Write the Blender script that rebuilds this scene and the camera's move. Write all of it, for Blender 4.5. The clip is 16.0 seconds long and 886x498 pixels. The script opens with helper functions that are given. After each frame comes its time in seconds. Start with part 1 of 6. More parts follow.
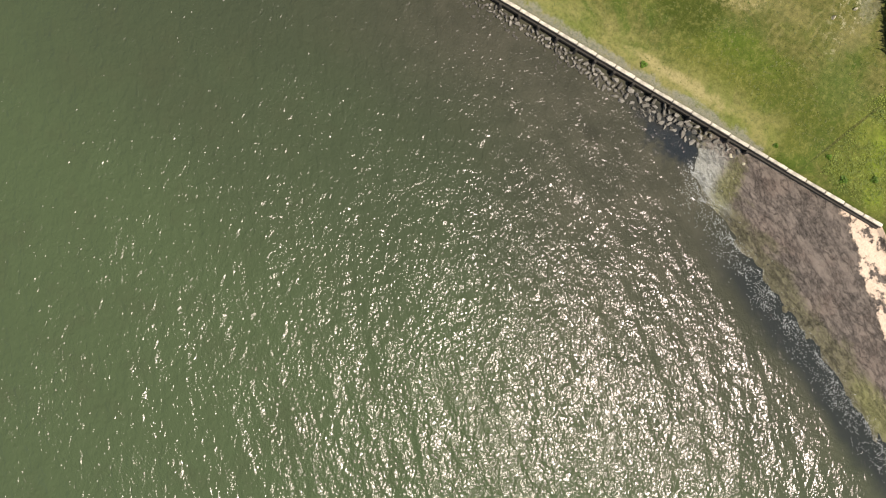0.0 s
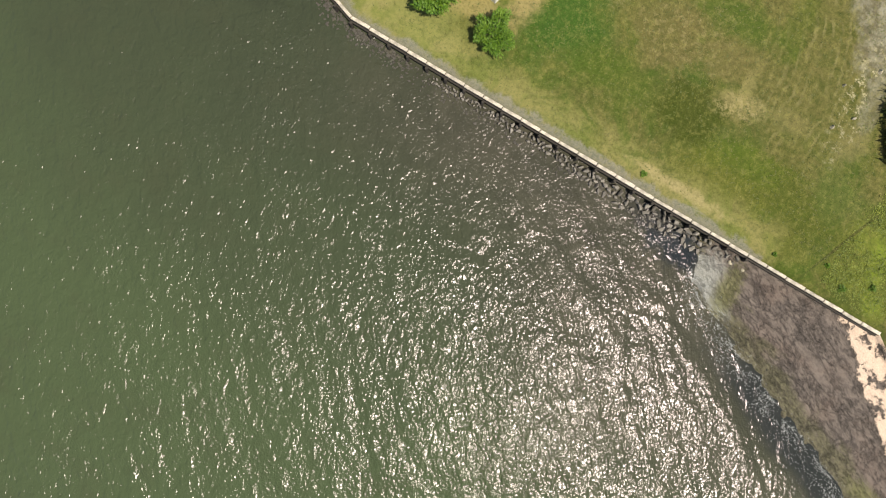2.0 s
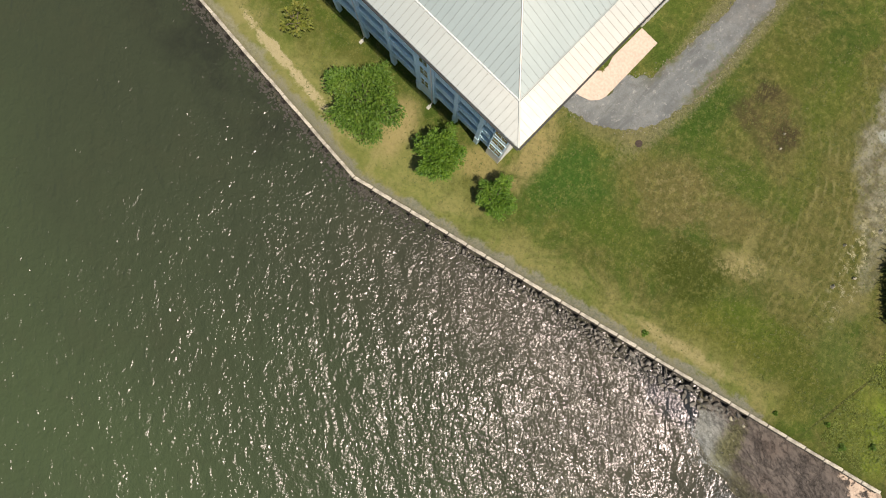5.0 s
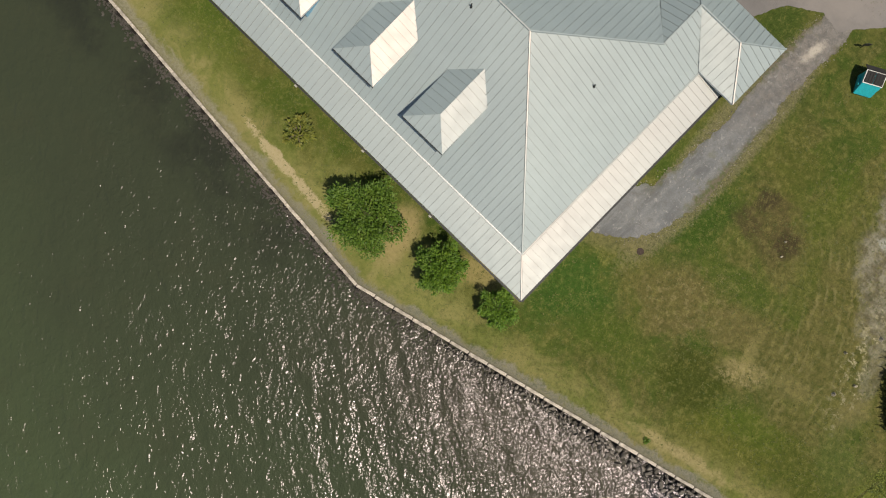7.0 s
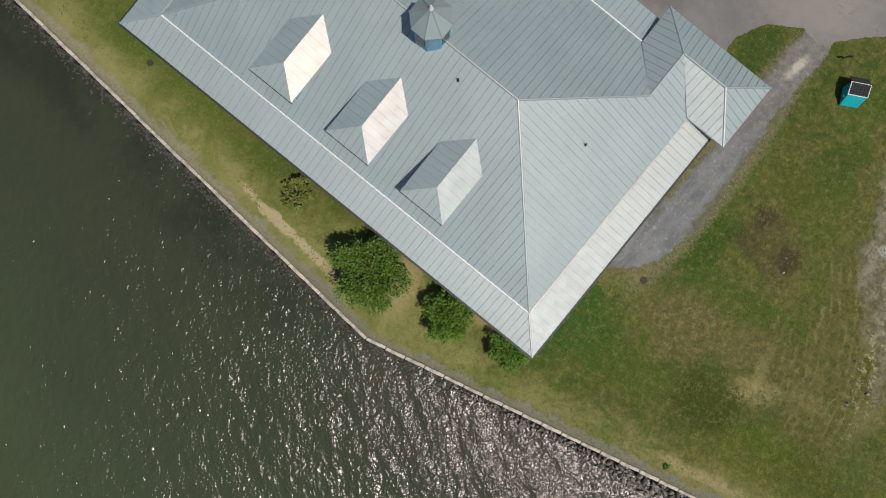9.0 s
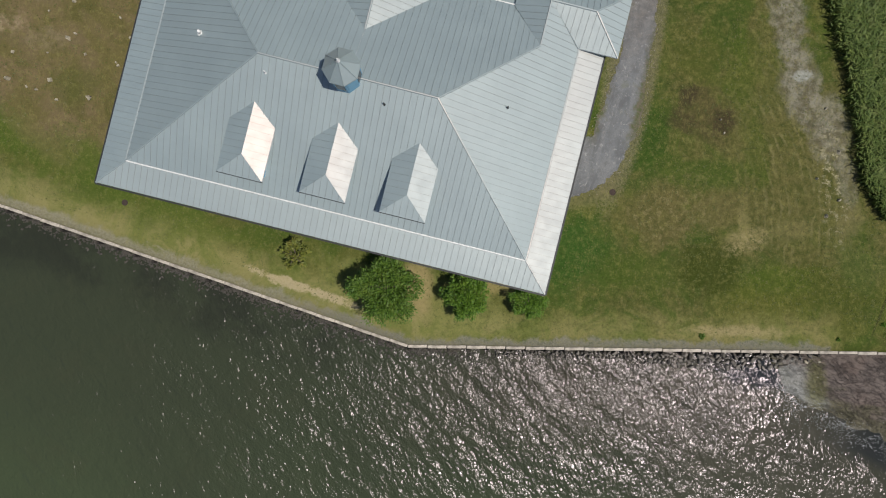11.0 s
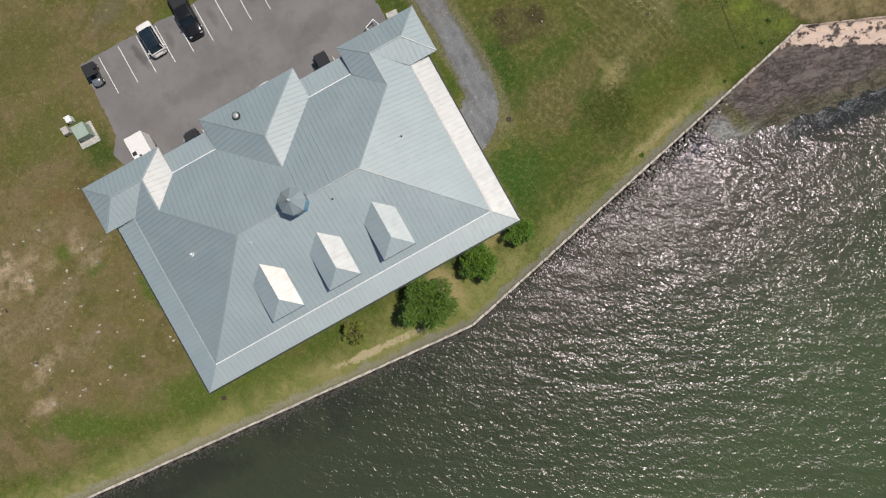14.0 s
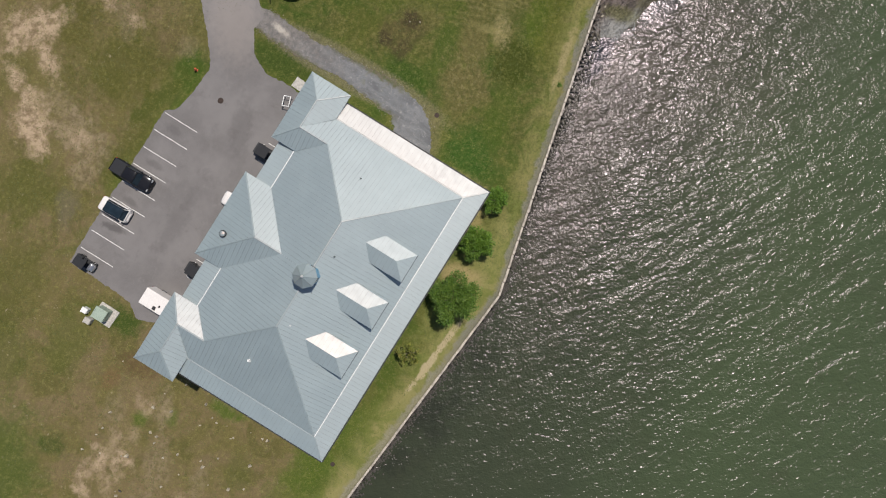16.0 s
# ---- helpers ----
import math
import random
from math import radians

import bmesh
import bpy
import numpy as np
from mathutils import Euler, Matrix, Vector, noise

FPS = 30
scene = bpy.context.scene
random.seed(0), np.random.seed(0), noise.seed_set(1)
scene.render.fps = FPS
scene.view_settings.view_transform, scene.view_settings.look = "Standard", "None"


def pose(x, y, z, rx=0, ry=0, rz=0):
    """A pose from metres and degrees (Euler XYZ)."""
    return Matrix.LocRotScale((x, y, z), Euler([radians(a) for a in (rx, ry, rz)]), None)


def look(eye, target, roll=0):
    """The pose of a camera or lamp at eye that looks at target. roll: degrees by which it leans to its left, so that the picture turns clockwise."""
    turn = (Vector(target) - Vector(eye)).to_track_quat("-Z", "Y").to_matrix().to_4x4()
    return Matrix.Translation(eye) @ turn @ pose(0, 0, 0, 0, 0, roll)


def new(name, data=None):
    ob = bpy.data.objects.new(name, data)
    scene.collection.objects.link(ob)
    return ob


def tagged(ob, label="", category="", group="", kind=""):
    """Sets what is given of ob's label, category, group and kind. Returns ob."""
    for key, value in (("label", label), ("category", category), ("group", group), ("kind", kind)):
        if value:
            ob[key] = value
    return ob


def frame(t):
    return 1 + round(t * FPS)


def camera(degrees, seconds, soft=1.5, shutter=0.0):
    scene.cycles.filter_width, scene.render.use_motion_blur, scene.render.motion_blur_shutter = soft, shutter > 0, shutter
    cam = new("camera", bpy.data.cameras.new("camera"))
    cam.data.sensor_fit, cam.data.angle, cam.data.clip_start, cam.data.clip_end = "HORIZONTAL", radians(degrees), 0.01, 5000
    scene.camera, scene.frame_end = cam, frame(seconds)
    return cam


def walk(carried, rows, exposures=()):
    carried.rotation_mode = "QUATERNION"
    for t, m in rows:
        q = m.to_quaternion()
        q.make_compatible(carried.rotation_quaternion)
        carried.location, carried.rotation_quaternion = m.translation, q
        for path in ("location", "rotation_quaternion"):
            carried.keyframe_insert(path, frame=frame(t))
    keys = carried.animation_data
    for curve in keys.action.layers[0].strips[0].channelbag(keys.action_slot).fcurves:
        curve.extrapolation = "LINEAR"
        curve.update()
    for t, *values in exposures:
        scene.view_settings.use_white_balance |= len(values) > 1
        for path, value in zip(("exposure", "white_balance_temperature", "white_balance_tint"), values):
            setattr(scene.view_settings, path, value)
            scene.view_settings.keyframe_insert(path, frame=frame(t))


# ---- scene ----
cam = camera(72.63, 16.0, soft=1.15)
# seconds, place of the camera and its heading; it looks straight down
PATH = [
    (0, 31.574, -34.609, 48.096, 44.00),
    (0.5, 30.011, -33.079, 48.259, 43.98),
    (1, 28.465, -31.549, 48.374, 44.00),
    (1.5, 26.969, -29.997, 48.456, 44.02),
    (2, 25.467, -28.455, 48.492, 44.06),
    (2.5, 23.962, -26.915, 48.534, 44.12),
    (3, 22.448, -25.400, 48.601, 44.15),
    (3.5, 20.919, -23.890, 48.688, 44.15),
    (4, 19.395, -22.378, 48.738, 44.16),
    (4.5, 17.892, -20.876, 48.768, 44.15),
    (5, 16.388, -19.370, 48.791, 44.13),
    (5.5, 14.855, -17.836, 48.820, 44.11),
    (6, 13.279, -16.268, 48.863, 44.10),
    (6.5, 11.687, -14.696, 48.920, 44.11),
    (7, 10.175, -13.215, 48.983, 44.16),
    (7.5, 8.950, -12.022, 49.030, 44.27),
    (8, 8.159, -11.298, 49.042, 44.04),
    (8.5, 7.672, -10.839, 49.125, 42.41),
    (9, 7.419, -10.560, 49.419, 39.05),
    (9.5, 7.365, -10.436, 50.058, 34.09),
    (10, 7.482, -10.470, 51.142, 27.93),
    (10.5, 7.723, -10.644, 52.698, 21.11),
    (11, 7.998, -10.882, 54.637, 14.05),
    (11.5, 8.143, -11.004, 56.693, 6.95),
    (12, 8.222, -10.976, 58.755, -0.18),
    (12.5, 8.227, -10.915, 60.753, -7.39),
    (13, 8.141, -10.945, 62.789, -14.64),
    (13.5, 8.095, -10.983, 64.821, -21.89),
    (14, 8.101, -11.007, 66.955, -29.15),
    (14.5, 8.048, -11.019, 69.096, -36.37),
    (15, 7.999, -11.024, 70.994, -43.60),
    (15.5, 8.016, -10.985, 72.388, -50.89),
    (16, 8.082, -10.980, 73.223, -58.10),
]
TILT = (0.202, -0.257)
# the clip's own camera stops down as it leaves the water
EXPOSURES = [(0, 0.82, 6700, 5), (1.5, 0.75, 6700, 4), (3.5, 0.61, 6750, 4), (4.2, 0.55, 6750, 5), (6.3, 0.19, 6750, 6), (7.0, 0.08, 6750, 7), (8, -0.06, 6400, 7), (11, -0.08, 6100, 8), (12.5, -0.02, 6100, 8), (16, 0.11, 6120, 11)]
walk(cam, [(t, pose(x, y, z, 0, 0, turn) @ pose(0, 0, 0, TILT[0], TILT[1], 0)) for t, x, y, z, turn in PATH], EXPOSURES)

SUN_TURN, SUN_UP = -7.0, 69.0

world = bpy.data.worlds.new("sky")
scene.world = world
world.use_nodes = True
wn = world.node_tree
sky = wn.nodes.new("ShaderNodeTexSky")
sky.sky_type, sky.sun_disc = "NISHITA", False
sky.sun_elevation, sky.sun_rotation = radians(SUN_UP), radians(90 - SUN_TURN)
wn.links.new(sky.outputs[0], wn.nodes["Background"].inputs[0])
wn.nodes["Background"].inputs[1].default_value = 0.06

sun_dir = Vector((math.cos(radians(SUN_UP)) * math.cos(radians(SUN_TURN)),
                  math.cos(radians(SUN_UP)) * math.sin(radians(SUN_TURN)), math.sin(radians(SUN_UP))))
sun = new("sun", bpy.data.lights.new("sun", "SUN"))
sun.data.energy, sun.data.angle, sun.data.color = 4.2, radians(0.53), (1.0, 0.9, 0.78)
sun.matrix_world = look(sun_dir * 100, (0, 0, 0))


# ---- materials ----
class Nodes:
    """A short way to write a node material."""

    def __init__(self, name, rough=0.8, metal=0.0, spec=0.5):
        self.mat = bpy.data.materials.new(name)
        self.mat.use_nodes = True
        self.t = self.mat.node_tree
        self.b = self.t.nodes["Principled BSDF"]
        self.b.inputs["Roughness"].default_value = rough
        self.b.inputs["Metallic"].default_value = metal
        self.b.inputs["Specular IOR Level"].default_value = spec
        self.pos = self.node("ShaderNodeTexCoord").outputs["Object"]

    def node(self, kind):
        return self.t.nodes.new(kind)

    def mapping(self):
        m = self.node("ShaderNodeMapping")
        m.vector_type = "TEXTURE"
        return m

    def put(self, socket, v):
        if isinstance(v, bpy.types.NodeSocket):
            self.t.links.new(v, socket)
        elif isinstance(v, (tuple, list)) and len(v) == 3 and socket.type == "RGBA":
            socket.default_value = (*v, 1)
        else:
            socket.default_value = v

    def noise(self, scale, detail=4, rough=0.55, pos=None, distort=0.0, stretch=None, turn=0.0):
        p = self.pos if pos is None else pos
        if stretch:
            m = self.mapping()
            m.inputs["Scale"].default_value = [1 / k for k in stretch]
            m.inputs["Rotation"].default_value = (0, 0, radians(turn))
            self.put(m.inputs[0], p)
            p = m.outputs[0]
        n = self.node("ShaderNodeTexNoise")
        self.put(n.inputs["Vector"], p)
        for k, v in (("Scale", scale), ("Detail", detail), ("Roughness", rough), ("Distortion", distort)):
            n.inputs[k].default_value = v
        return n.outputs["Fac"]

    def cells(self, scale, out="Distance", feature="F1", pos=None):
        n = self.node("ShaderNodeTexVoronoi")
        n.feature = feature
        self.put(n.inputs["Vector"], self.pos if pos is None else pos)
        n.inputs["Scale"].default_value = scale
        return n.outputs[out]

    def ramp(self, fac, a, b, lo=0.0, hi=1.0):
        n = self.node("ShaderNodeMapRange")
        n.clamp = True
        n.interpolation_type = "SMOOTHSTEP"
        for i, v in enumerate((fac, a, b, lo, hi)):
            self.put(n.inputs[i], v)
        return n.outputs[0]

    def math(self, op, a, b=0.0, c=0.0):
        n = self.node("ShaderNodeMath")
        n.operation = op
        for i, v in enumerate((a, b, c)):
            self.put(n.inputs[i], v)
        return n.outputs[0]

    def mix(self, fac, a, b, kind="MIX"):
        n = self.node("ShaderNodeMix")
        n.data_type, n.blend_type = "RGBA", kind
        self.put(n.inputs["Factor"], fac)
        self.put(n.inputs["A"], a)
        self.put(n.inputs["B"], b)
        return n.outputs["Result"]

    def random(self):
        return self.node("ShaderNodeObjectInfo").outputs["Random"]

    def island(self):
        return self.node("ShaderNodeNewGeometry").outputs["Random Per Island"]

    def oval(self, x, y, rx, ry, turn=0.0, soft=0.35, wob=None, amount=0.5, over=None):
        """1 inside an oval on the ground with a ragged rim, 0 outside. over: the colour beneath it, which shifts the rim a little."""
        m = self.mapping()
        m.inputs["Location"].default_value = (x, y, 0)
        m.inputs["Rotation"].default_value = (0, 0, radians(turn))
        m.inputs["Scale"].default_value = (rx, ry, 1e6)
        place = self.pos
        if over is not None:
            shift = self.node("ShaderNodeVectorMath")
            shift.operation = "MULTIPLY_ADD"
            self.put(shift.inputs[0], over)
            shift.inputs[1].default_value = (0.8, -0.8, 0.0)
            self.put(shift.inputs[2], self.pos)
            place = shift.outputs[0]
        self.put(m.inputs[0], place)
        l = self.node("ShaderNodeVectorMath")
        l.operation = "LENGTH"
        self.put(l.inputs[0], m.outputs[0])
        d = l.outputs["Value"]
        if wob is not None:
            d = self.math("ADD", d, self.math("MULTIPLY", self.math("SUBTRACT", wob, 0.5), amount * 2))
        return self.ramp(d, 1 - soft, 1 + soft, 1.0, 0.0)

    def bump(self, height, strength=0.3, distance=0.05, normal=None):
        n = self.node("ShaderNodeBump")
        n.inputs["Strength"].default_value = strength
        n.inputs["Distance"].default_value = distance
        self.put(n.inputs["Height"], height)
        if normal is not None:
            self.put(n.inputs["Normal"], normal)
        self.t.links.new(n.outputs[0], self.b.inputs["Normal"])
        return n.outputs[0]

    def done(self, color=None, rough=None):
        if color is not None:
            self.put(self.b.inputs["Base Color"], color)
        if rough is not None:
            self.put(self.b.inputs["Roughness"], rough)
        return self.mat


def plain(name, color, rough=0.6, metal=0.0, grain=12.0, vary=0.18, rnd=0.0):
    """A painted or plain surface with grime at two scales."""
    n = Nodes(name, rough, metal)
    dark = tuple(c * (1 - vary) for c in color)
    light = tuple(min(1, c * (1 + vary * 0.6)) for c in color)
    c = n.mix(n.ramp(n.noise(grain), 0.3, 0.7), dark, light)
    c = n.mix(n.ramp(n.noise(grain * 0.13), 0.45, 0.75, 0.0, vary), c, tuple(x * 0.6 for x in color))
    if rnd:
        c = n.mix(n.math("MULTIPLY", n.random(), rnd), c, tuple(x * 0.35 for x in color))
    n.bump(n.noise(grain * 5), 0.08, 0.01)
    return n.done(c)


def make_lawn():
    n = Nodes("grass_ground", 0.95, spec=0.15)
    big, mid, fine = n.noise(0.09, 5, 0.6, distort=0.6), n.noise(0.55, 6, 0.68), n.noise(4.2, 7, 0.78)
    tiny = n.noise(22.0, 3, 0.7)
    blot = n.noise(0.45, 8, 0.75, distort=0.4)
    patch = n.noise(0.26, 7, 0.7, distort=0.8)
    torn = n.noise(0.5, 8, 0.8)
    clump = n.noise(1.7, 7, 0.72)
    sx = n.node("ShaderNodeSeparateXYZ")
    n.put(sx.inputs[0], n.pos)
    X, Y = sx.outputs[0], sx.outputs[1]
    green, deep, olive = (0.086, 0.118, 0.02), (0.05, 0.086, 0.013), (0.122, 0.124, 0.034)
    straw = (0.34, 0.285, 0.135)

    def blotches(c, rows, wob, amount, soft=0.5):
        for x, y, rx, ry, turn, col, k in rows:
            c = n.mix(n.math("MULTIPLY", n.oval(x, y, rx, ry, turn, soft, wob, amount, over=c), k), c, col)
        return c

    # turf: greener and drier areas a few metres across, mottled inside
    c = n.mix(n.ramp(big, 0.38, 0.62), green, deep)
    c = n.mix(n.ramp(patch, 0.44, 0.6, 0, 0.8), c, olive)
    c = n.mix(n.ramp(n.noise(0.34, 6, 0.7, distort=0.5), 0.52, 0.64, 0, 0.6), c, (0.044, 0.076, 0.012))
    c = n.mix(n.ramp(mid, 0.52, 0.7, 0, 0.45), c, (0.165, 0.162, 0.05))
    # thin olive and brown trodden ground west and north of the building
    wob = n.math("MULTIPLY", n.math("SUBTRACT", big, 0.5), 16.0)
    west = n.math("MULTIPLY", n.ramp(n.math("ADD", X, wob), -13.0, -18.0), n.ramp(n.math("ADD", Y, wob), -12.5, -8.5))
    north = n.math("MULTIPLY", n.ramp(n.math("ADD", Y, wob), 24.0, 30.0), n.ramp(X, 26.0, 14.0))
    poor = n.math("MAXIMUM", west, north)
    worn = n.mix(n.ramp(n.noise(0.13, 6, 0.66, distort=0.7), 0.42, 0.58), (0.162, 0.132, 0.055), (0.204, 0.148, 0.085))
    worn = n.mix(n.ramp(n.noise(0.21, 7, 0.72, distort=0.5), 0.5, 0.6, 0, 0.65), worn, (0.108, 0.098, 0.033))
    worn = n.mix(n.ramp(n.noise(0.33, 6, 0.72, distort=0.4), 0.54, 0.63, 0, 0.6), worn, (0.185, 0.138, 0.08))
    worn = n.mix(n.ramp(clump, 0.56, 0.66, 0, 0.45), worn, (0.2, 0.165, 0.09))
    c = n.mix(n.math("MULTIPLY", poor, 0.94), c, worn)
    drift = n.noise(0.15, 6, 0.68, distort=0.9)
    dry = n.mix(n.ramp(clump, 0.4, 0.6), (0.1, 0.092, 0.03), (0.17, 0.145, 0.06))
    c = n.mix(n.math("MULTIPLY", n.ramp(X, 20.0, 26.0), n.ramp(drift, 0.44, 0.57, 0, 0.7)), c, dry)
    # mown lines that curve through the east meadow
    m = n.mapping()
    m.inputs["Location"].default_value = (19.3, -4.5, 0)
    n.put(m.inputs[0], n.pos)
    l = n.node("ShaderNodeVectorMath")
    l.operation = "LENGTH"
    n.put(l.inputs[0], m.outputs[0])
    sweep = n.math("ADD", l.outputs["Value"], n.math("MULTIPLY", n.math("SUBTRACT", mid, 0.5), 1.6))
    line = n.ramp(n.math("SINE", n.math("MULTIPLY", sweep, 8.6)), 0.2, 0.95)
    meadow = n.oval(37.2, 4.2, 6.0, 9.5, 25, 0.5, blot, 0.8, over=c)
    c = n.mix(n.math("MULTIPLY", meadow, 0.6), c, n.mix(n.ramp(blot, 0.4, 0.6), (0.085, 0.09, 0.024), (0.15, 0.13, 0.05)))
    swath = n.math("MULTIPLY", n.math("MULTIPLY", line, meadow), n.ramp(n.noise(0.5, 6, 0.72), 0.42, 0.6, 0.0, 0.6))
    c = n.mix(swath, c, n.mix(n.ramp(fine, 0.4, 0.6), (0.2, 0.18, 0.075), (0.29, 0.245, 0.13)))
    # patches with a shape of their own: x, y, half lengths, turn, colour, strength
    lush = ((42.5, -6.2, 6.2, 2.6, 14, (0.07, 0.09, 0.012), 0.75), (37.4, -6.6, 3.4, 1.6, 20, (0.082, 0.122, 0.014), 0.65), (44.5, -9.2, 3.5, 1.2, 14, (0.125, 0.125, 0.03), 0.6),
            (36.8, -9.0, 4.4, 1.6, 14, (0.115, 0.125, 0.022), 0.6), (20.2, -8.2, 2.9, 3.4, -35, (0.038, 0.092, 0.014), 0.9), (24.0, 2.6, 2.0, 5.4, 4, (0.036, 0.08, 0.01), 0.9),
            (29.2, 1.6, 4.6, 1.5, 12, (0.056, 0.098, 0.013), 0.75), (26.5, 11.8, 2.0, 3.0, 10, (0.085, 0.1, 0.018), 0.6), (26.3, -8.6, 4.2, 2.2, 16, (0.066, 0.1, 0.015), 0.7),
            (30.8, 11.6, 1.6, 3.2, 10, (0.082, 0.112, 0.016), 0.6), (33.6, 4.6, 1.0, 3.0, 24, (0.075, 0.105, 0.016), 0.55), (45.6, -3.0, 2.6, 2.0, 0, (0.088, 0.12, 0.03), 0.6))
    dull = ((28.4, 7.0, 3.0, 2.0, -25, (0.095, 0.072, 0.036), 0.75), (26.4, 8.2, 0.8, 1.1, 0, (0.05, 0.036, 0.024), 0.85), (30.1, 6.6, 1.0, 1.3, 10, (0.052, 0.037, 0.024), 0.85),
            (26.4, 6.0, 1.2, 0.9, 0, (0.07, 0.05, 0.03), 0.6), (26.4, -2.9, 3.4, 3.2, 20, (0.135, 0.112, 0.046), 0.75), (31.6, -1.4, 3.0, 1.6, 30, (0.145, 0.122, 0.05), 0.65),
            (16.4, -8.2, 1.1, 3.2, 8, (0.34, 0.26, 0.135), 0.75), (34.4, -3.3, 2.2, 0.9, 25, (0.26, 0.215, 0.105), 0.65), (34.2, -1.8, 0.5, 2.0, 19, straw, 0.4),
            (38.6, -1.4, 1.9, 0.9, 20, (0.22, 0.185, 0.085), 0.5), (43.6, 0.6, 1.2, 1.6, 0, (0.24, 0.2, 0.1), 0.5))
    far = ((17.6, 17.5, 1.8, 4.6, 8, (0.05, 0.08, 0.014), 0.9), (-22.0, -11.5, 2.2, 6.0, 78, (0.085, 0.125, 0.018), 0.8), (-35.5, -8.8, 1.8, 5.0, 62, (0.075, 0.122, 0.015), 0.85),
           (-29.5, -10.0, 3.4, 1.0, -22, (0.17, 0.15, 0.06), 0.6), (-13.5, -14.4, 4.5, 1.2, -4, (0.12, 0.15, 0.03), 0.6),
           (10.9, 26.6, 2.6, 1.8, 20, (0.05, 0.095, 0.012), 0.9), (5.6, 27.9, 4.6, 1.1, -18, (0.07, 0.088, 0.016), 0.8), (-19.3, 17.6, 1.7, 3.6, 10, (0.045, 0.08, 0.012), 0.9),
           (-24.5, 21.5, 4.5, 2.6, 20, (0.092, 0.108, 0.024), 0.6), (-42.0, 20.5, 6.5, 5.0, 20, (0.076, 0.108, 0.022), 0.75), (-30.5, 27.0, 4.5, 3.0, 30, (0.09, 0.104, 0.024), 0.6),
           (-22.0, 31.0, 6.0, 3.4, 10, (0.1, 0.1, 0.026), 0.6), (-36.5, 16.5, 1.6, 1.2, 0, (0.05, 0.075, 0.014), 0.7), (-28.0, 9.0, 1.1, 1.0, 0, (0.075, 0.12, 0.016), 0.8),
           (-26.2, 6.0, 1.3, 0.8, 40, (0.075, 0.12, 0.016), 0.7), (-21.8, 0.6, 1.0, 2.2, 10, (0.07, 0.125, 0.012), 0.75), (-27.6, -4.6, 2.4, 1.6, 10, (0.092, 0.105, 0.024), 0.5),
           (-22.8, 12.4, 1.6, 2.4, 20, (0.125, 0.08, 0.042), 0.7), (-25.8, 14.8, 1.2, 1.0, 0, (0.185, 0.11, 0.06), 0.6), (-19.4, 6.4, 2.0, 3.2, 0, (0.12, 0.088, 0.04), 0.7),
           (7.4, 33.0, 6.0, 4.0, -30, (0.082, 0.086, 0.017), 0.75), (-1.5, 28.0, 4.0, 1.6, -10, (0.085, 0.09, 0.02), 0.7), (12.6, 30.0, 2.0, 2.0, 0, (0.15, 0.11, 0.06), 0.55),
           (-12.0, 35.5, 4.0, 4.0, 0, (0.095, 0.1, 0.024), 0.75), (-11.4, 29.9, 2.2, 1.3, 30, (0.16, 0.135, 0.1), 0.6), (8.5, 41.5, 4.0, 3.0, 20, (0.09, 0.085, 0.02), 0.7))
    c = blotches(c, lush + dull + far, blot, 1.5)
    c = n.mix(n.math("MULTIPLY", n.oval(32.3, -6.4, 2.9, 2.5, 40, 0.25, blot, 1.2, over=c), 0.85), c, (0.046, 0.062, 0.008))
    # bare sandy ground north of the car park, and crusts of it in the trodden west
    bare = n.mix(n.ramp(n.noise(0.9, 7, 0.75), 0.38, 0.58), (0.235, 0.168, 0.112), (0.53, 0.395, 0.295))
    trod = n.mix(n.ramp(n.noise(1.3, 7, 0.75), 0.4, 0.6), (0.165, 0.128, 0.075), (0.3, 0.235, 0.16))
    for x, y, rx, ry, turn, k in ((-2.9, 34.9, 2.2, 2.6, 20, 0.8), (-3.4, 31.6, 2.4, 2.2, 0, 0.75), (-6.6, 30.6, 1.8, 1.4, 0, 0.7), (-1.2, 38.0, 1.6, 2.4, 10, 0.6), (12.2, 36.4, 2.4, 1.3, 40, 0.6),
                                  (13.0, 28.0, 1.5, 1.2, 0, 0.5), (-25.6, 7.4, 2.4, 1.0, 30, 0.7), (-32.0, 4.5, 3.0, 1.6, 20, 0.6), (-29.0, 12.5, 2.0, 1.2, 10, 0.5), (-38.5, 4.0, 3.0, 1.8, 0, 0.6),
                                  (-31.0, -1.0, 2.0, 1.0, 10, 0.5), (-20.6, 1.2, 1.0, 1.6, 0, 0.4)):
        c = n.mix(n.math("MULTIPLY", n.oval(x, y, rx, ry, turn, 0.5, torn, 1.7, over=c), k), c, trod)
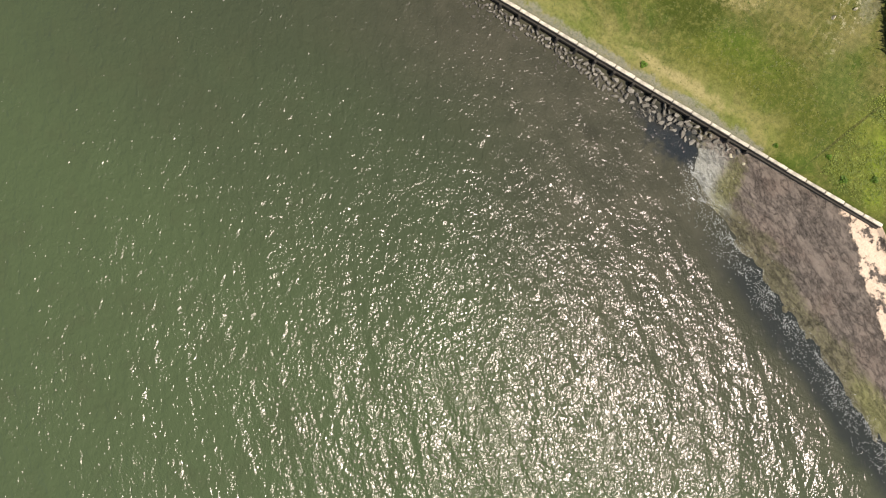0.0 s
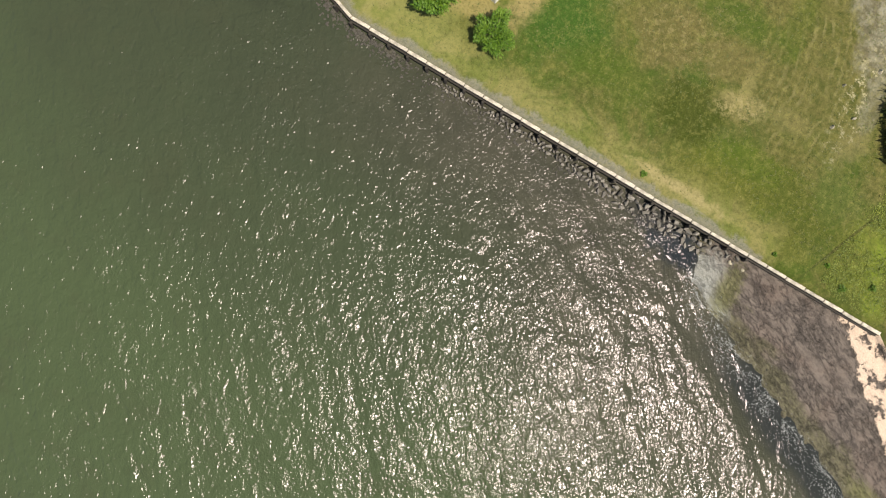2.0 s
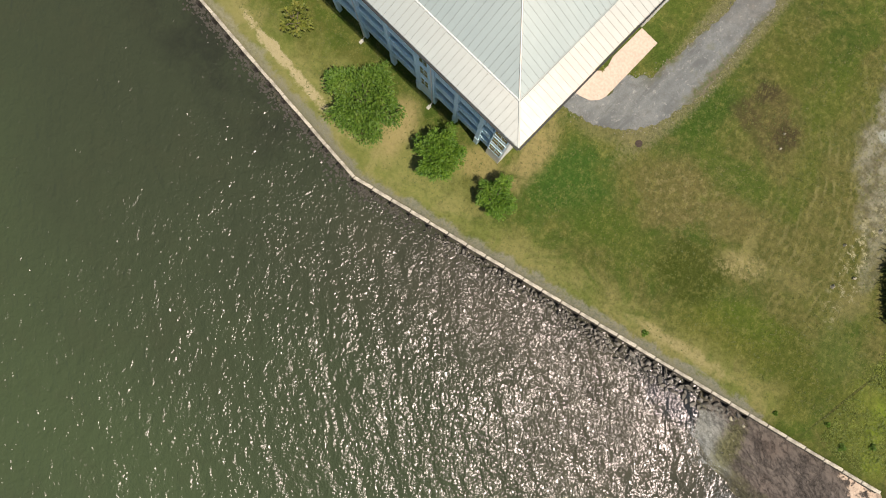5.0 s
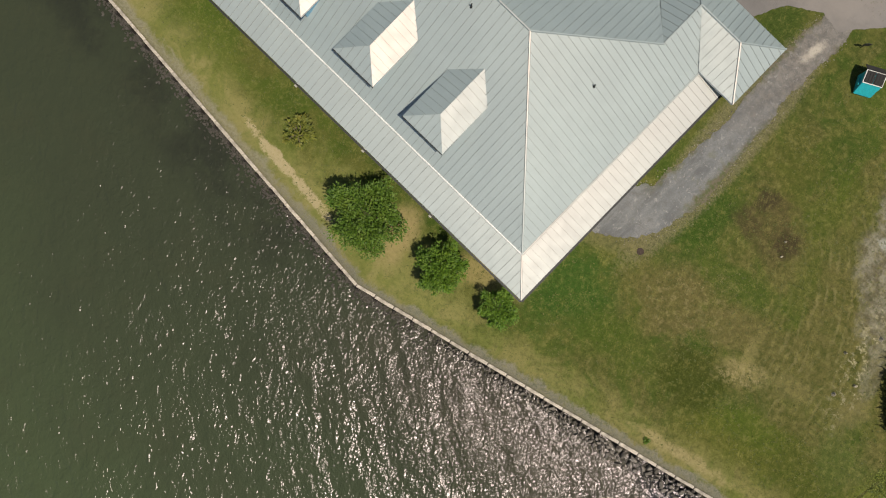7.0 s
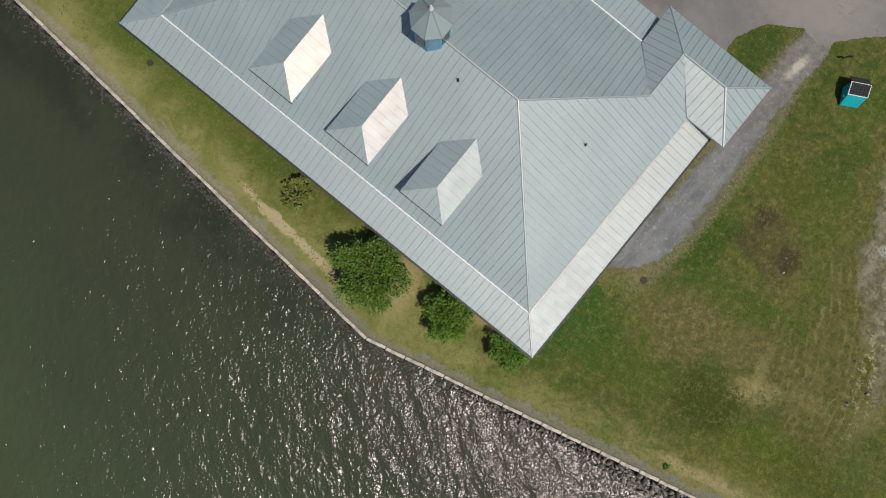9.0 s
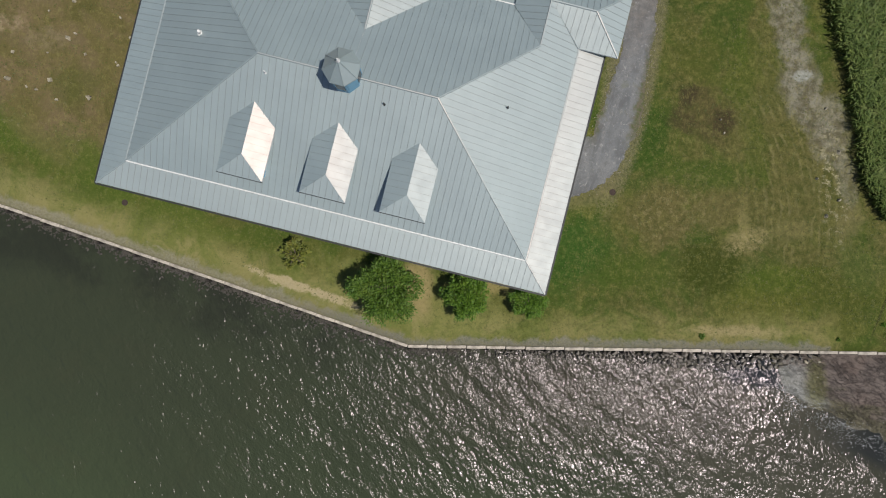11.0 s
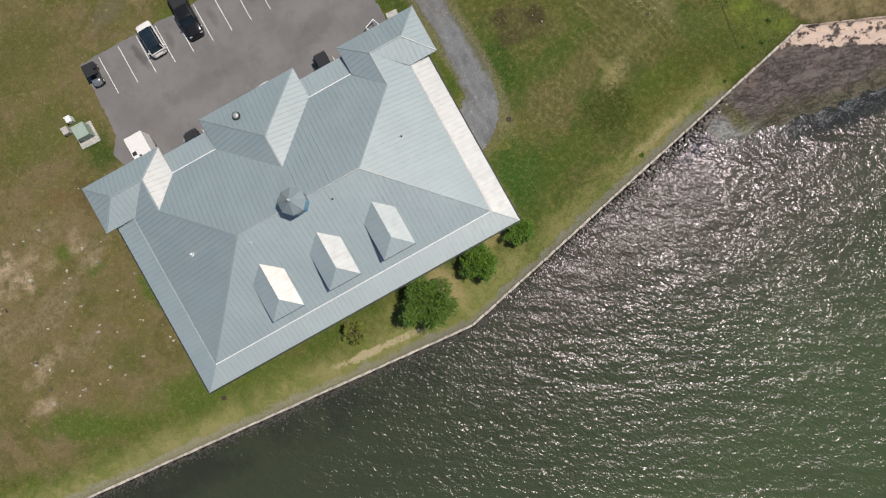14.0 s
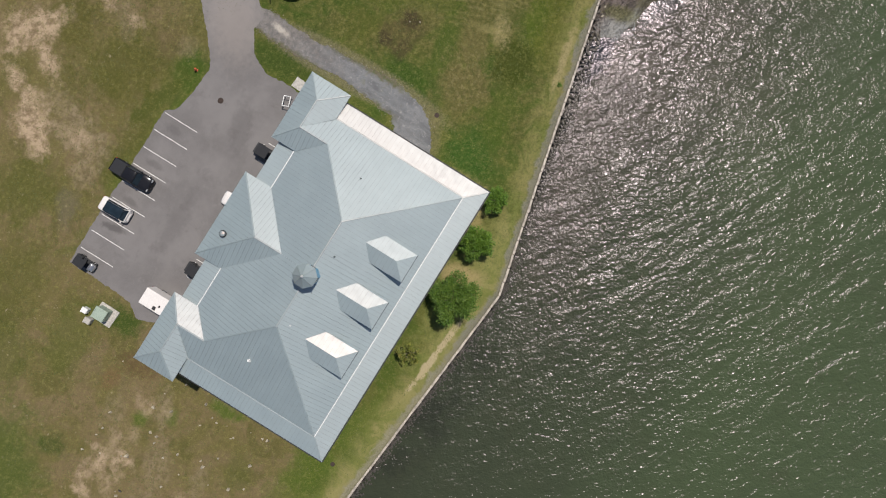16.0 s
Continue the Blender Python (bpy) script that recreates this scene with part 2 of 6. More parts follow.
    for x, y, rx, ry, turn, k in ((6.0, 44.4, 1.5, 2.6, 60, 0.95), (3.4, 46.6, 2.2, 1.2, 20, 0.85), (2.6, 41.5, 0.9, 2.0, -35, 0.95), (-1.2, 43.6, 0.9, 1.7, -20, 0.9), (-4.6, 39.3, 1.9, 1.7, 0, 1.0),
                                  (-6.6, 37.6, 1.1, 1.8, -20, 0.95), (-2.2, 40.8, 1.3, 0.9, 20, 0.85), (-3.4, 33.4, 1.0, 1.6, 10, 0.6), (12.4, 35.2, 0.5, 1.0, 0, 0.7), (14.0, 39.6, 1.8, 0.8, 30, 0.7),
                                  (-33.2, 9.4, 2.4, 1.1, 25, 0.5), (-35.8, 11.0, 1.6, 0.9, 0, 0.45), (-37.0, 8.6, 1.6, 0.7, 40, 0.4), (-30.6, 8.8, 0.9, 0.7, 0, 0.4), (-26.6, 9.9, 1.3, 0.5, 50, 0.4),
                                  (-36, -1.0, 2.2, 0.8, 20, 0.6), (-38.4, -4.8, 1.4, 0.7, 0, 0.6),
                                  (-33.2, 7.9, 0.5, 1.1, -20, 0.75), (-34.8, 10.3, 0.9, 0.6, 20, 0.7), (-35.0, 8.4, 1.0, 0.4, 20, 0.6), (-38.2, 11.5, 1.4, 0.5, 10, 0.75), (-39.4, 10.5, 0.6, 1.0, 0, 0.7), (-26.2, 8.8, 0.9, 0.5, 20, 0.45), (-25.5, 6.7, 0.6, 0.6, 0, 0.5), (-33.8, 11.8, 0.35, 0.8, 10, 0.6)):
        c = n.mix(n.math("MULTIPLY", n.oval(x, y, rx * 1.1, ry * 1.1, turn, 0.7, torn, 2.2, over=c), k), c, bare)
    # small pale crumbs that lie about the trodden ground
    crumbs = n.math("MULTIPLY", n.ramp(n.noise(1.5, 6, 0.8), 0.6, 0.645), n.ramp(n.noise(0.24, 4, 0.6), 0.46, 0.58))
    c = n.mix(n.math("MULTIPLY", n.math("MULTIPLY", crumbs, poor), 0.7), c, (0.4, 0.33, 0.235))
    # stones strewn beside the drive
    c = n.mix(n.math("MULTIPLY", n.oval(20.9, 9.8, 2.3, 13.0, 3, 0.16, fine, 0.5, over=c), 0.7), c, n.mix(n.ramp(tiny, 0.4, 0.6), (0.12, 0.105, 0.07), (0.3, 0.26, 0.17)))
    c = n.mix(n.math("MULTIPLY", n.oval(19.4, -2.6, 3.0, 1.3, 30, 0.4, fine, 0.9, over=c), 0.55), c, (0.2, 0.17, 0.095))
    # the old stony track and the bare earth by the reeds
    grit = n.mix(n.ramp(n.noise(0.8, 8, 0.75), 0.4, 0.6), (0.15, 0.13, 0.098), (0.31, 0.285, 0.245))
    for x, y, rx, ry, turn, k in ((33.6, 17.5, 1.5, 4.6, 22, 0.85), (36.2, 11.6, 1.7, 3.6, 24, 0.9), (39.6, 8.4, 1.9, 3.0, 28, 0.85), (42.2, 4.6, 0.9, 2.6, 24, 0.6)):
        c = n.mix(n.math("MULTIPLY", n.oval(x, y, rx, ry, turn, 0.35, torn, 1.1, over=c), k), c, grit)
    c = n.mix(n.math("MULTIPLY", n.oval(36.2, 12.4, 0.9, 0.5, 20, 0.4, torn, 1.2, over=c), 0.85), c, (0.42, 0.42, 0.42))
    crust = n.ramp(n.noise(1.5, 7, 0.78), 0.53, 0.6)
    c = n.mix(n.math("MULTIPLY", n.oval(40.9, 4.4, 5.2, 1.2, -72, 0.6, blot, 1.3, over=c), crust), c, (0.46, 0.41, 0.29))
    c = n.mix(n.math("MULTIPLY", n.oval(34.9, -3.4, 2.2, 0.9, 30, 0.5, blot, 1.3, over=c), n.ramp(n.noise(2.2, 7, 0.78), 0.47, 0.57, 0, 0.7)), c, (0.36, 0.3, 0.16))
    c = n.mix(n.math("MULTIPLY", n.oval(27.4, -2.2, 4.0, 3.0, 20, 0.5, blot, 1.3, over=c), n.ramp(n.noise(1.8, 7, 0.78), 0.5, 0.6, 0, 0.7)), c, (0.26, 0.215, 0.11))
    c = n.mix(n.math("MULTIPLY", n.oval(50.0, 8.0, 2.6, 9.0, 14, 0.35, mid, 0.7, over=c), 0.85), c, n.mix(n.ramp(blot, 0.4, 0.6), (0.075, 0.075, 0.022), (0.14, 0.112, 0.05)))
    c = n.mix(n.oval(57.6, 8.0, 6.0, 10.5, 14, 0.25, mid, 0.6, over=c), c, n.mix(n.ramp(n.noise(0.5, 5, 0.65), 0.4, 0.6), (0.2, 0.13, 0.085), (0.46, 0.33, 0.24)))
    c = n.mix(n.math("MULTIPLY", n.oval(52.0, -4.6, 3.4, 5.0, 14, 0.35, mid, 0.7, over=c), 0.9), c,
              n.mix(n.ramp(patch, 0.42, 0.6), (0.085, 0.098, 0.024), (0.15, 0.178, 0.03)))
    for x, y, rx, ry in ((51.9, -4.9, 0.9, 1.9), (53.5, -7.5, 0.8, 0.8)):
        c = n.mix(n.math("MULTIPLY", n.oval(x, y, rx, ry, 22, 0.5, blot, 1.1, over=c), 0.75), c, (0.19, 0.25, 0.03))
    # dry sandy meadow east of the weeds
    beyond = n.math("SUBTRACT", X, n.math("SUBTRACT", 50.3, n.math("MULTIPLY", Y, 0.66)))
    beyond = n.math("ADD", beyond, n.math("MULTIPLY", n.math("SUBTRACT", blot, 0.5), 2.4))
    meadow_sand = n.mix(n.ramp(torn, 0.4, 0.6), (0.15, 0.118, 0.062), (0.33, 0.25, 0.15))
    c = n.mix(n.math("MULTIPLY", n.ramp(beyond, -0.2, 1.0, 0, 0.85), n.ramp(Y, 2.5, 0.5)), c, meadow_sand)
    c = n.mix(n.math("MULTIPLY", n.oval(61.0, -5.0, 3.0, 1.6, -20, 0.5, blot, 1.2, over=c), 0.7), c, (0.11, 0.13, 0.035))
    # a thin dark line where the mown grass meets the weeds
    c = n.mix(n.math("MULTIPLY", n.oval(48.55, -4.9, 0.12, 4.2, -8, 0.5, mid, 0.6, over=c), 0.75), c, (0.036, 0.036, 0.014))
    # dry strip and gravel behind the sea wall
    e = n.math("SUBTRACT", Y, n.math("ADD", n.math("MULTIPLY", X, 0.2333), -21.68))
    w = n.math("SUBTRACT", Y, n.math("ADD", n.math("MULTIPLY", X, -0.0882), -19.26))
    back = n.math("ADD", n.math("MINIMUM", e, w), n.ramp(X, 44.0, 50.0, 0.0, 20.0))
    back = n.math("ADD", back, n.math("MULTIPLY", n.math("SUBTRACT", blot, 0.5), 3.0))
    back = n.math("ADD", back, n.math("MULTIPLY", n.math("SUBTRACT", fine, 0.5), 0.9))
    c = n.mix(n.math("MULTIPLY", n.ramp(back, 4.6, 1.4), n.ramp(X, 10.0, 20.0, 0.8, 0.55)), c, n.mix(n.ramp(patch, 0.4, 0.6), (0.21, 0.22, 0.068), (0.34, 0.3, 0.135)))
    c = n.mix(n.math("MULTIPLY", n.oval(7.0, -15.4, 9.0, 2.4, 0, 0.4, blot, 1.2, over=c), 0.55), c, (0.27, 0.265, 0.1))
    c = n.mix(n.math("MULTIPLY", n.oval(-2.7, -17.3, 4.6, 0.42, -5, 0.3, torn, 2.6, over=c), 0.95), c, (0.5, 0.41, 0.27))
    c = n.mix(n.math("MULTIPLY", n.oval(35.6, -11.7, 4.2, 0.45, 13, 0.6, blot, 2.0, over=c), 0.65), c, (0.42, 0.34, 0.19))
    c = n.mix(n.math("MULTIPLY", n.oval(7.0, -14.6, 1.2, 2.6, 20, 0.5, mid, 0.9, over=c), 0.8), c, (0.4, 0.31, 0.165))
    c = n.mix(n.math("MULTIPLY", n.oval(13.6, -12.4, 2.2, 1.3, 20, 0.5, mid, 0.9, over=c), 0.7), c, (0.38, 0.3, 0.145))
    grey_strip = n.mix(n.ramp(tiny, 0.35, 0.65), (0.19, 0.178, 0.168), (0.33, 0.31, 0.29))
    c = n.mix(n.ramp(back, 1.15, 0.6, 0, 0.8), c, n.mix(n.ramp(X, 4.0, -8.0), grey_strip, n.mix(n.ramp(fine, 0.4, 0.6), (0.27, 0.25, 0.19), (0.42, 0.38, 0.31))))
    # blades and thatch
    lush_side = n.ramp(X, 2.0, 18.0, 0.4, 1.0)
    c = n.mix(n.math("MULTIPLY", lush_side, n.ramp(clump, 0.5, 0.38, 0, 0.5)), c, n.mix(0.55, c, (0.025, 0.045, 0.008)))
    c = n.mix(n.ramp(clump, 0.52, 0.64, 0, 0.6), c, n.mix(0.45, c, (0.3, 0.27, 0.1)))
    c = n.mix(n.math("MULTIPLY", lush_side, n.ramp(fine, 0.46, 0.62, 0.0, 0.55)), c, n.mix(0.5, c, (0.02, 0.034, 0.007)))
    c = n.mix(n.ramp(n.noise(3.1, 6, 0.75), 0.55, 0.65, 0, 0.42), c, n.mix(0.5, c, (0.25, 0.24, 0.085)))
    c = n.mix(n.ramp(tiny, 0.5, 0.7, 0.0, 0.25), c, n.mix(0.4, c, (0.3, 0.28, 0.09)))
    for turn, k in ((27, 0.7), (-20, 0.5), (100, 0.4)):
        strand = n.ramp(n.noise(1.0, 5, 0.75, stretch=(7.5, 1.5, 1), turn=turn, distort=0.6), 0.55, 0.63, 0, k)
        c = n.mix(n.math("MULTIPLY", strand, n.ramp(mid, 0.35, 0.6)), c, n.mix(0.45, c, (0.3, 0.265, 0.085)))
    c = n.mix(n.math("MULTIPLY", lush_side, n.ramp(n.noise(4.0, 4, 0.7), 0.605, 0.66, 0, 0.55)), c, (0.022, 0.026, 0.008))
    c = n.mix(n.math("MULTIPLY", n.ramp(n.noise(3.6, 3, 0.7), 0.65, 0.69, 0, 0.6), n.ramp(mid, 0.5, 0.65)), c, (0.36, 0.32, 0.19))
    c = n.mix(1.0, c, (0.775, 0.79, 0.72), "MULTIPLY")
    h = n.math("ADD", n.math("MULTIPLY", fine, 0.7), n.math("MULTIPLY", tiny, 0.2))
    n.bump(h, 0.7, 0.15)
    return n.done(c)


def make_mud():
    n = Nodes("tidal_mud", 0.75, spec=0.4)
    # ragged ridges of peat that run along the shore
    ridge = n.noise(1.5, 7, 0.7, distort=0.35, stretch=(0.42, 1.0, 1), turn=-14)
    fine = n.noise(9.0, 6, 0.7)
    grain = n.noise(5.0, 6, 0.75, stretch=(0.6, 1.0, 1), turn=-14)
    c = n.mix(n.ramp(ridge, 0.38, 0.6), (0.054, 0.044, 0.04), (0.16, 0.13, 0.115))
    c = n.mix(n.ramp(n.noise(0.3, 5, 0.65), 0.45, 0.65, 0, 0.6), c, (0.14, 0.1, 0.083))
    c = n.mix(n.ramp(grain, 0.42, 0.62, 0, 0.5), c, (0.18, 0.148, 0.13))
    crack = n.math("ABSOLUTE", n.math("SUBTRACT", n.noise(0.45, 7, 0.66, distort=0.25, stretch=(0.55, 1.0, 1), turn=-18), 0.47))
    split = n.math("ABSOLUTE", n.math("SUBTRACT", n.noise(1.3, 6, 0.68, distort=0.2, stretch=(0.4, 1.0, 1), turn=-14), 0.46))
    c = n.mix(n.ramp(split, 0.014, 0.0, 0, 0.7), c, (0.05, 0.04, 0.035))
    c = n.mix(n.ramp(crack, 0.01, 0.0, 0, 0.9), c, (0.03, 0.024, 0.02))
    c = n.mix(n.ramp(fine, 0.4, 0.65, 0, 0.3), c, (0.15, 0.12, 0.102))
    sx = n.node("ShaderNodeSeparateXYZ")
    n.put(sx.inputs[0], n.pos)
    z = n.math("ADD", sx.outputs[2], n.math("MULTIPLY", n.math("SUBTRACT", ridge, 0.5), 0.16))
    # green weed low down
    c = n.mix(n.ramp(z, -0.96, -1.04, 0, 0.8), c, n.mix(n.ramp(grain, 0.38, 0.62), (0.05, 0.046, 0.024), (0.12, 0.11, 0.056)))
    # wet sandy wash where the flat meets the rocks, with a yellow-green rim
    wash = n.mix(n.ramp(n.noise(14.0, 4, 0.75), 0.42, 0.6), (0.17, 0.17, 0.158), (0.42, 0.415, 0.39))
    c = n.mix(n.math("MULTIPLY", n.oval(42.4, -14.6, 1.7, 1.7, -22, 0.5, grain, 1.2), 0.8), c, wash)
    c = n.mix(n.math("MULTIPLY", n.oval(44.3, -15.7, 2.1, 0.6, -10, 0.5, grain, 1.2), 0.7), c, wash)
    c = n.mix(n.math("MULTIPLY", n.oval(44.7, -14.4, 0.9, 2.2, 20, 0.5, grain, 1.2), 0.75), c, n.mix(n.ramp(fine, 0.4, 0.6), (0.1, 0.096, 0.036), (0.19, 0.185, 0.075)))
    c = n.mix(n.math("MULTIPLY", n.oval(66.5, -19.3, 3.4, 1.0, -12, 0.5, grain, 1.2), 0.55), c, (0.2, 0.2, 0.07))
    # dry sand high up
    out = n.math("SUBTRACT", n.math("ADD", n.math("MULTIPLY", sx.outputs[0], 0.2333), -21.58), sx.outputs[1])
    up = n.math("SUBTRACT", n.math("MULTIPLY", n.math("SUBTRACT", sx.outputs[0], 52.3), 0.74), out)
    up = n.math("ADD", up, n.math("MULTIPLY", n.math("SUBTRACT", n.noise(0.8, 6, 0.7), 0.5), 2.6))
    sand = n.math("MULTIPLY", n.ramp(up, -0.1, 0.1), n.ramp(n.noise(0.9, 7, 0.72), 0.42, 0.46))
    c = n.mix(sand, c, n.mix(n.ramp(fine, 0.35, 0.7), (0.57, 0.425, 0.335), (0.72, 0.565, 0.46)))
    n.put(n.b.inputs["Roughness"], n.ramp(z, -0.95, -1.05, 0.88, 0.62))
    cut = n.math("ADD", n.ramp(crack, 0.0, 0.03, 0, 0.16), n.ramp(split, 0.0, 0.03, 0, 0.12))
    cut = n.math("MULTIPLY", cut, n.math("SUBTRACT", 1.0, sand))
    n.bump(n.math("ADD", cut, n.math("ADD", n.math("MULTIPLY", ridge, 0.75), n.math("MULTIPLY", grain, 0.22))), 1.0, 0.5)
    return n.done(c)


def make_water():
    n = Nodes("sea_water")
    big = n.noise(0.035, 4, 0.55, distort=0.5)
    mid = n.noise(0.3, 5, 0.6)
    sx = n.node("ShaderNodeSeparateXYZ")
    n.put(sx.inputs[0], n.pos)
    X, Y = sx.outputs[0], sx.outputs[1]
    e = n.math("SUBTRACT", n.math("ADD", n.math("MULTIPLY", X, 0.2333), -21.68), Y)
    w = n.math("SUBTRACT", n.math("ADD", n.math("MULTIPLY", X, -0.0882), -19.26), Y)
    near = n.math("MAXIMUM", e, w)
    off = n.math("ADD", near, n.math("MULTIPLY", n.math("SUBTRACT", mid, 0.5), 6.0))
    # green and full of algae out on the bay, darker over the weed inshore
    out = n.math("ADD", off, n.math("MULTIPLY", n.math("SUBTRACT", big, 0.5), 30.0))
    c = n.mix(n.ramp(out, 7.0, 34.0), (0.039, 0.047, 0.028), (0.052, 0.07, 0.0345))
    c = n.mix(n.ramp(mid, 0.45, 0.75, 0, 0.3), c, (0.045, 0.047, 0.028))
    # silt stirred up along the eastern shore
    reach = n.ramp(X, 24.0, 48.0, 14.0, 40.0)
    silt = n.math("MULTIPLY", n.ramp(off, reach, 1.5, 0, 0.8), n.ramp(X, 2.0, 22.0))
    c = n.mix(silt, c, n.mix(n.ramp(mid, 0.4, 0.65), (0.044, 0.041, 0.031), (0.062, 0.056, 0.043)))
    # dark weedy bottom showing along the western wall
    weed = n.math("MULTIPLY", n.ramp(off, 7.0, 2.5), n.ramp(X, 8.0, -4.0))
    c = n.mix(n.math("MULTIPLY", weed, n.ramp(n.noise(0.22, 5, 0.65), 0.4, 0.6, 0.2, 0.85)), c, (0.025, 0.028, 0.02))
    # a dark channel along the bare flat, and the dark pool at the last rocks
    shore = n.math("SUBTRACT", n.math("SUBTRACT", -16.1, n.math("MULTIPLY", n.math("SUBTRACT", X, 42.5), 0.18)), Y)
    shore = n.math("ADD", shore, n.math("MULTIPLY", n.math("SUBTRACT", n.noise(0.5, 5, 0.65), 0.5), 1.6))
    channel = n.math("MULTIPLY", n.ramp(shore, 3.4, 1.8), n.ramp(X, 44.0, 52.0))
    c = n.mix(n.math("MULTIPLY", channel, 0.85), c, (0.018, 0.021, 0.022))
    pool = n.oval(39.2, -14.7, 3.0, 1.5, 4, 0.6, n.noise(0.9, 5, 0.65), 1.3)
    c = n.mix(n.math("MULTIPLY", pool, 0.9), c, (0.014, 0.018, 0.023))
    c = n.mix(n.math("MULTIPLY", n.oval(36.3, -14.4, 2.6, 0.9, 8, 0.5, mid, 0.8), 0.6), c, (0.026, 0.026, 0.026))
    c = n.mix(n.math("MULTIPLY", n.oval(33.8, -19.2, 0.75, 0.6, 0, 0.4, mid, 0.8), 0.6), c, (0.028, 0.028, 0.02))
    # long crests before the wind, shorter waves across them, and the fine chop that glitters
    swell = n.noise(0.6, 1, 0.5, stretch=(1.0, 0.3, 1), turn=62, distort=0.3)
    wave = n.noise(1.6, 1.3, 0.5, stretch=(1.1, 0.65, 1), turn=45, distort=0.5)
    chop = n.noise(4.3, 1.0, 0.5, stretch=(1.05, 0.85, 1), turn=24, distort=0.6)
    gust = n.ramp(n.noise(0.16, 4, 0.6), 0.3, 0.7, 0.7, 1.25)
    # short steep chop thrown back by the eastern wall; calmer water off the bare flat
    lee = n.math("MULTIPLY", n.ramp(off, 8.5, 6.0), n.math("MULTIPLY", n.ramp(X, 4.0, 16.0), n.ramp(X, 42.0, 38.0)))
    short = n.math("MULTIPLY", n.noise(4.6, 1.0, 0.5, stretch=(1.0, 0.8, 1), turn=-20, distort=0.6), lee)
    h = n.math("ADD", n.math("MULTIPLY", swell, 0.95), n.math("MULTIPLY", wave, 0.48))
    h = n.math("ADD", h, n.math("MULTIPLY", n.math("MULTIPLY", chop, 0.185), gust))
    h = n.math("MULTIPLY", h, n.math("SUBTRACT", 1.0, n.math("MULTIPLY", lee, 0.25)))
    h = n.math("ADD", h, n.math("MULTIPLY", short, 0.125))
    calm = n.math("MULTIPLY", n.ramp(shore, 13.0, 8.0), n.ramp(X, 35.0, 42.0, 0.0, 0.2))
    h = n.math("MULTIPLY", h, n.math("SUBTRACT", 1.0, calm))
    # the shallows along the bare flat and the pool lie calm
    still = n.math("MULTIPLY", n.ramp(shore, 4.2, 2.2, 0, 0.72), n.ramp(X, 41.0, 46.0))
    h = n.math("MULTIPLY", h, n.math("MULTIPLY", n.math("SUBTRACT", 1.0, still), n.ramp(n.math("ADD", X, n.math("MULTIPLY", big, 20.0)), -22.0, 22.0, 0.72, 1.0)))
    normal = n.bump(h, 1.0, 0.335)
    body = n.node("ShaderNodeBsdfDiffuse")
    n.put(body.inputs["Color"], c)
    n.put(body.inputs["Normal"], normal)
    shine = n.node("ShaderNodeBsdfGlossy")
    shine.distribution = "BECKMANN"
    # the glitter's pinkish light is put into the gloss colour
    shine.inputs["Color"].default_value = (0.8, 0.71, 0.785, 1)
    shine.inputs["Roughness"].default_value = 0.2
    n.put(shine.inputs["Normal"], normal)
    edge = n.node("ShaderNodeFresnel")
    edge.inputs["IOR"].default_value = 1.33
    n.put(edge.inputs["Normal"], normal)
    both = n.node("ShaderNodeMixShader")
    n.put(both.inputs[0], edge.outputs[0])
    n.put(both.inputs[1], body.outputs[0])
    n.put(both.inputs[2], shine.outputs[0])
    n.t.links.new(both.outputs[0], n.t.nodes["Material Output"].inputs["Surface"])
    n.t.nodes.remove(n.b)
    return n.mat


def make_roof_metal(name="pale_standing_seam_metal", k=1.0):
    """Weathered pale blue-grey metal: a broad dull shine, and a narrow warm one on top."""
    n = Nodes(name, 0.6, 0.3, 1.0)
    n.b.inputs["IOR"].default_value = 1.75
    # warm cast of sunlit highlights put into the gloss tints here and below
    n.b.inputs["Specular Tint"].default_value = (1.0, 0.91, 0.84, 1)
    c = n.mix(n.ramp(n.noise(0.35, 4, 0.6), 0.35, 0.7), (0.272 * k, 0.342 * k, 0.36 * k), (0.3 * k, 0.374 * k, 0.39 * k))
    c = n.mix(n.ramp(n.noise(2.0, 4, 0.6), 0.5, 0.75, 0, 0.18), c, (0.24 * k, 0.295 * k, 0.305 * k))
    c = n.mix(n.math("MULTIPLY", n.random(), 0.2), c, (0.25 * k, 0.305 * k, 0.318 * k))
    n.bump(n.noise(1.0, 3), 0.05, 0.03)
    glint = n.node("ShaderNodeBsdfGlossy")
    glint.inputs["Color"].default_value = (0.05, 0.0275, 0.0195, 1)
    glint.inputs["Roughness"].default_value = 0.42
    # rolled ribs spread the shine sideways, along the eave
    glint.inputs["Anisotropy"].default_value = -0.4
    along = n.node("ShaderNodeVectorMath")
    along.operation = "CROSS_PRODUCT"
    n.put(along.inputs[0], n.node("ShaderNodeNewGeometry").outputs["Normal"])
    along.inputs[1].default_value = (0.013, 0.021, 1)
    n.put(glint.inputs["Tangent"], along.outputs["Vector"])
    both = n.node("ShaderNodeAddShader")
    n.put(both.inputs[0], n.b.outputs[0])
    n.put(both.inputs[1], glint.outputs[0])
    n.t.links.new(both.outputs[0], n.t.nodes["Material Output"].inputs["Surface"])
    return n.done(c, n.ramp(n.noise(1.6, 4), 0.3, 0.7, 0.58, 0.65))


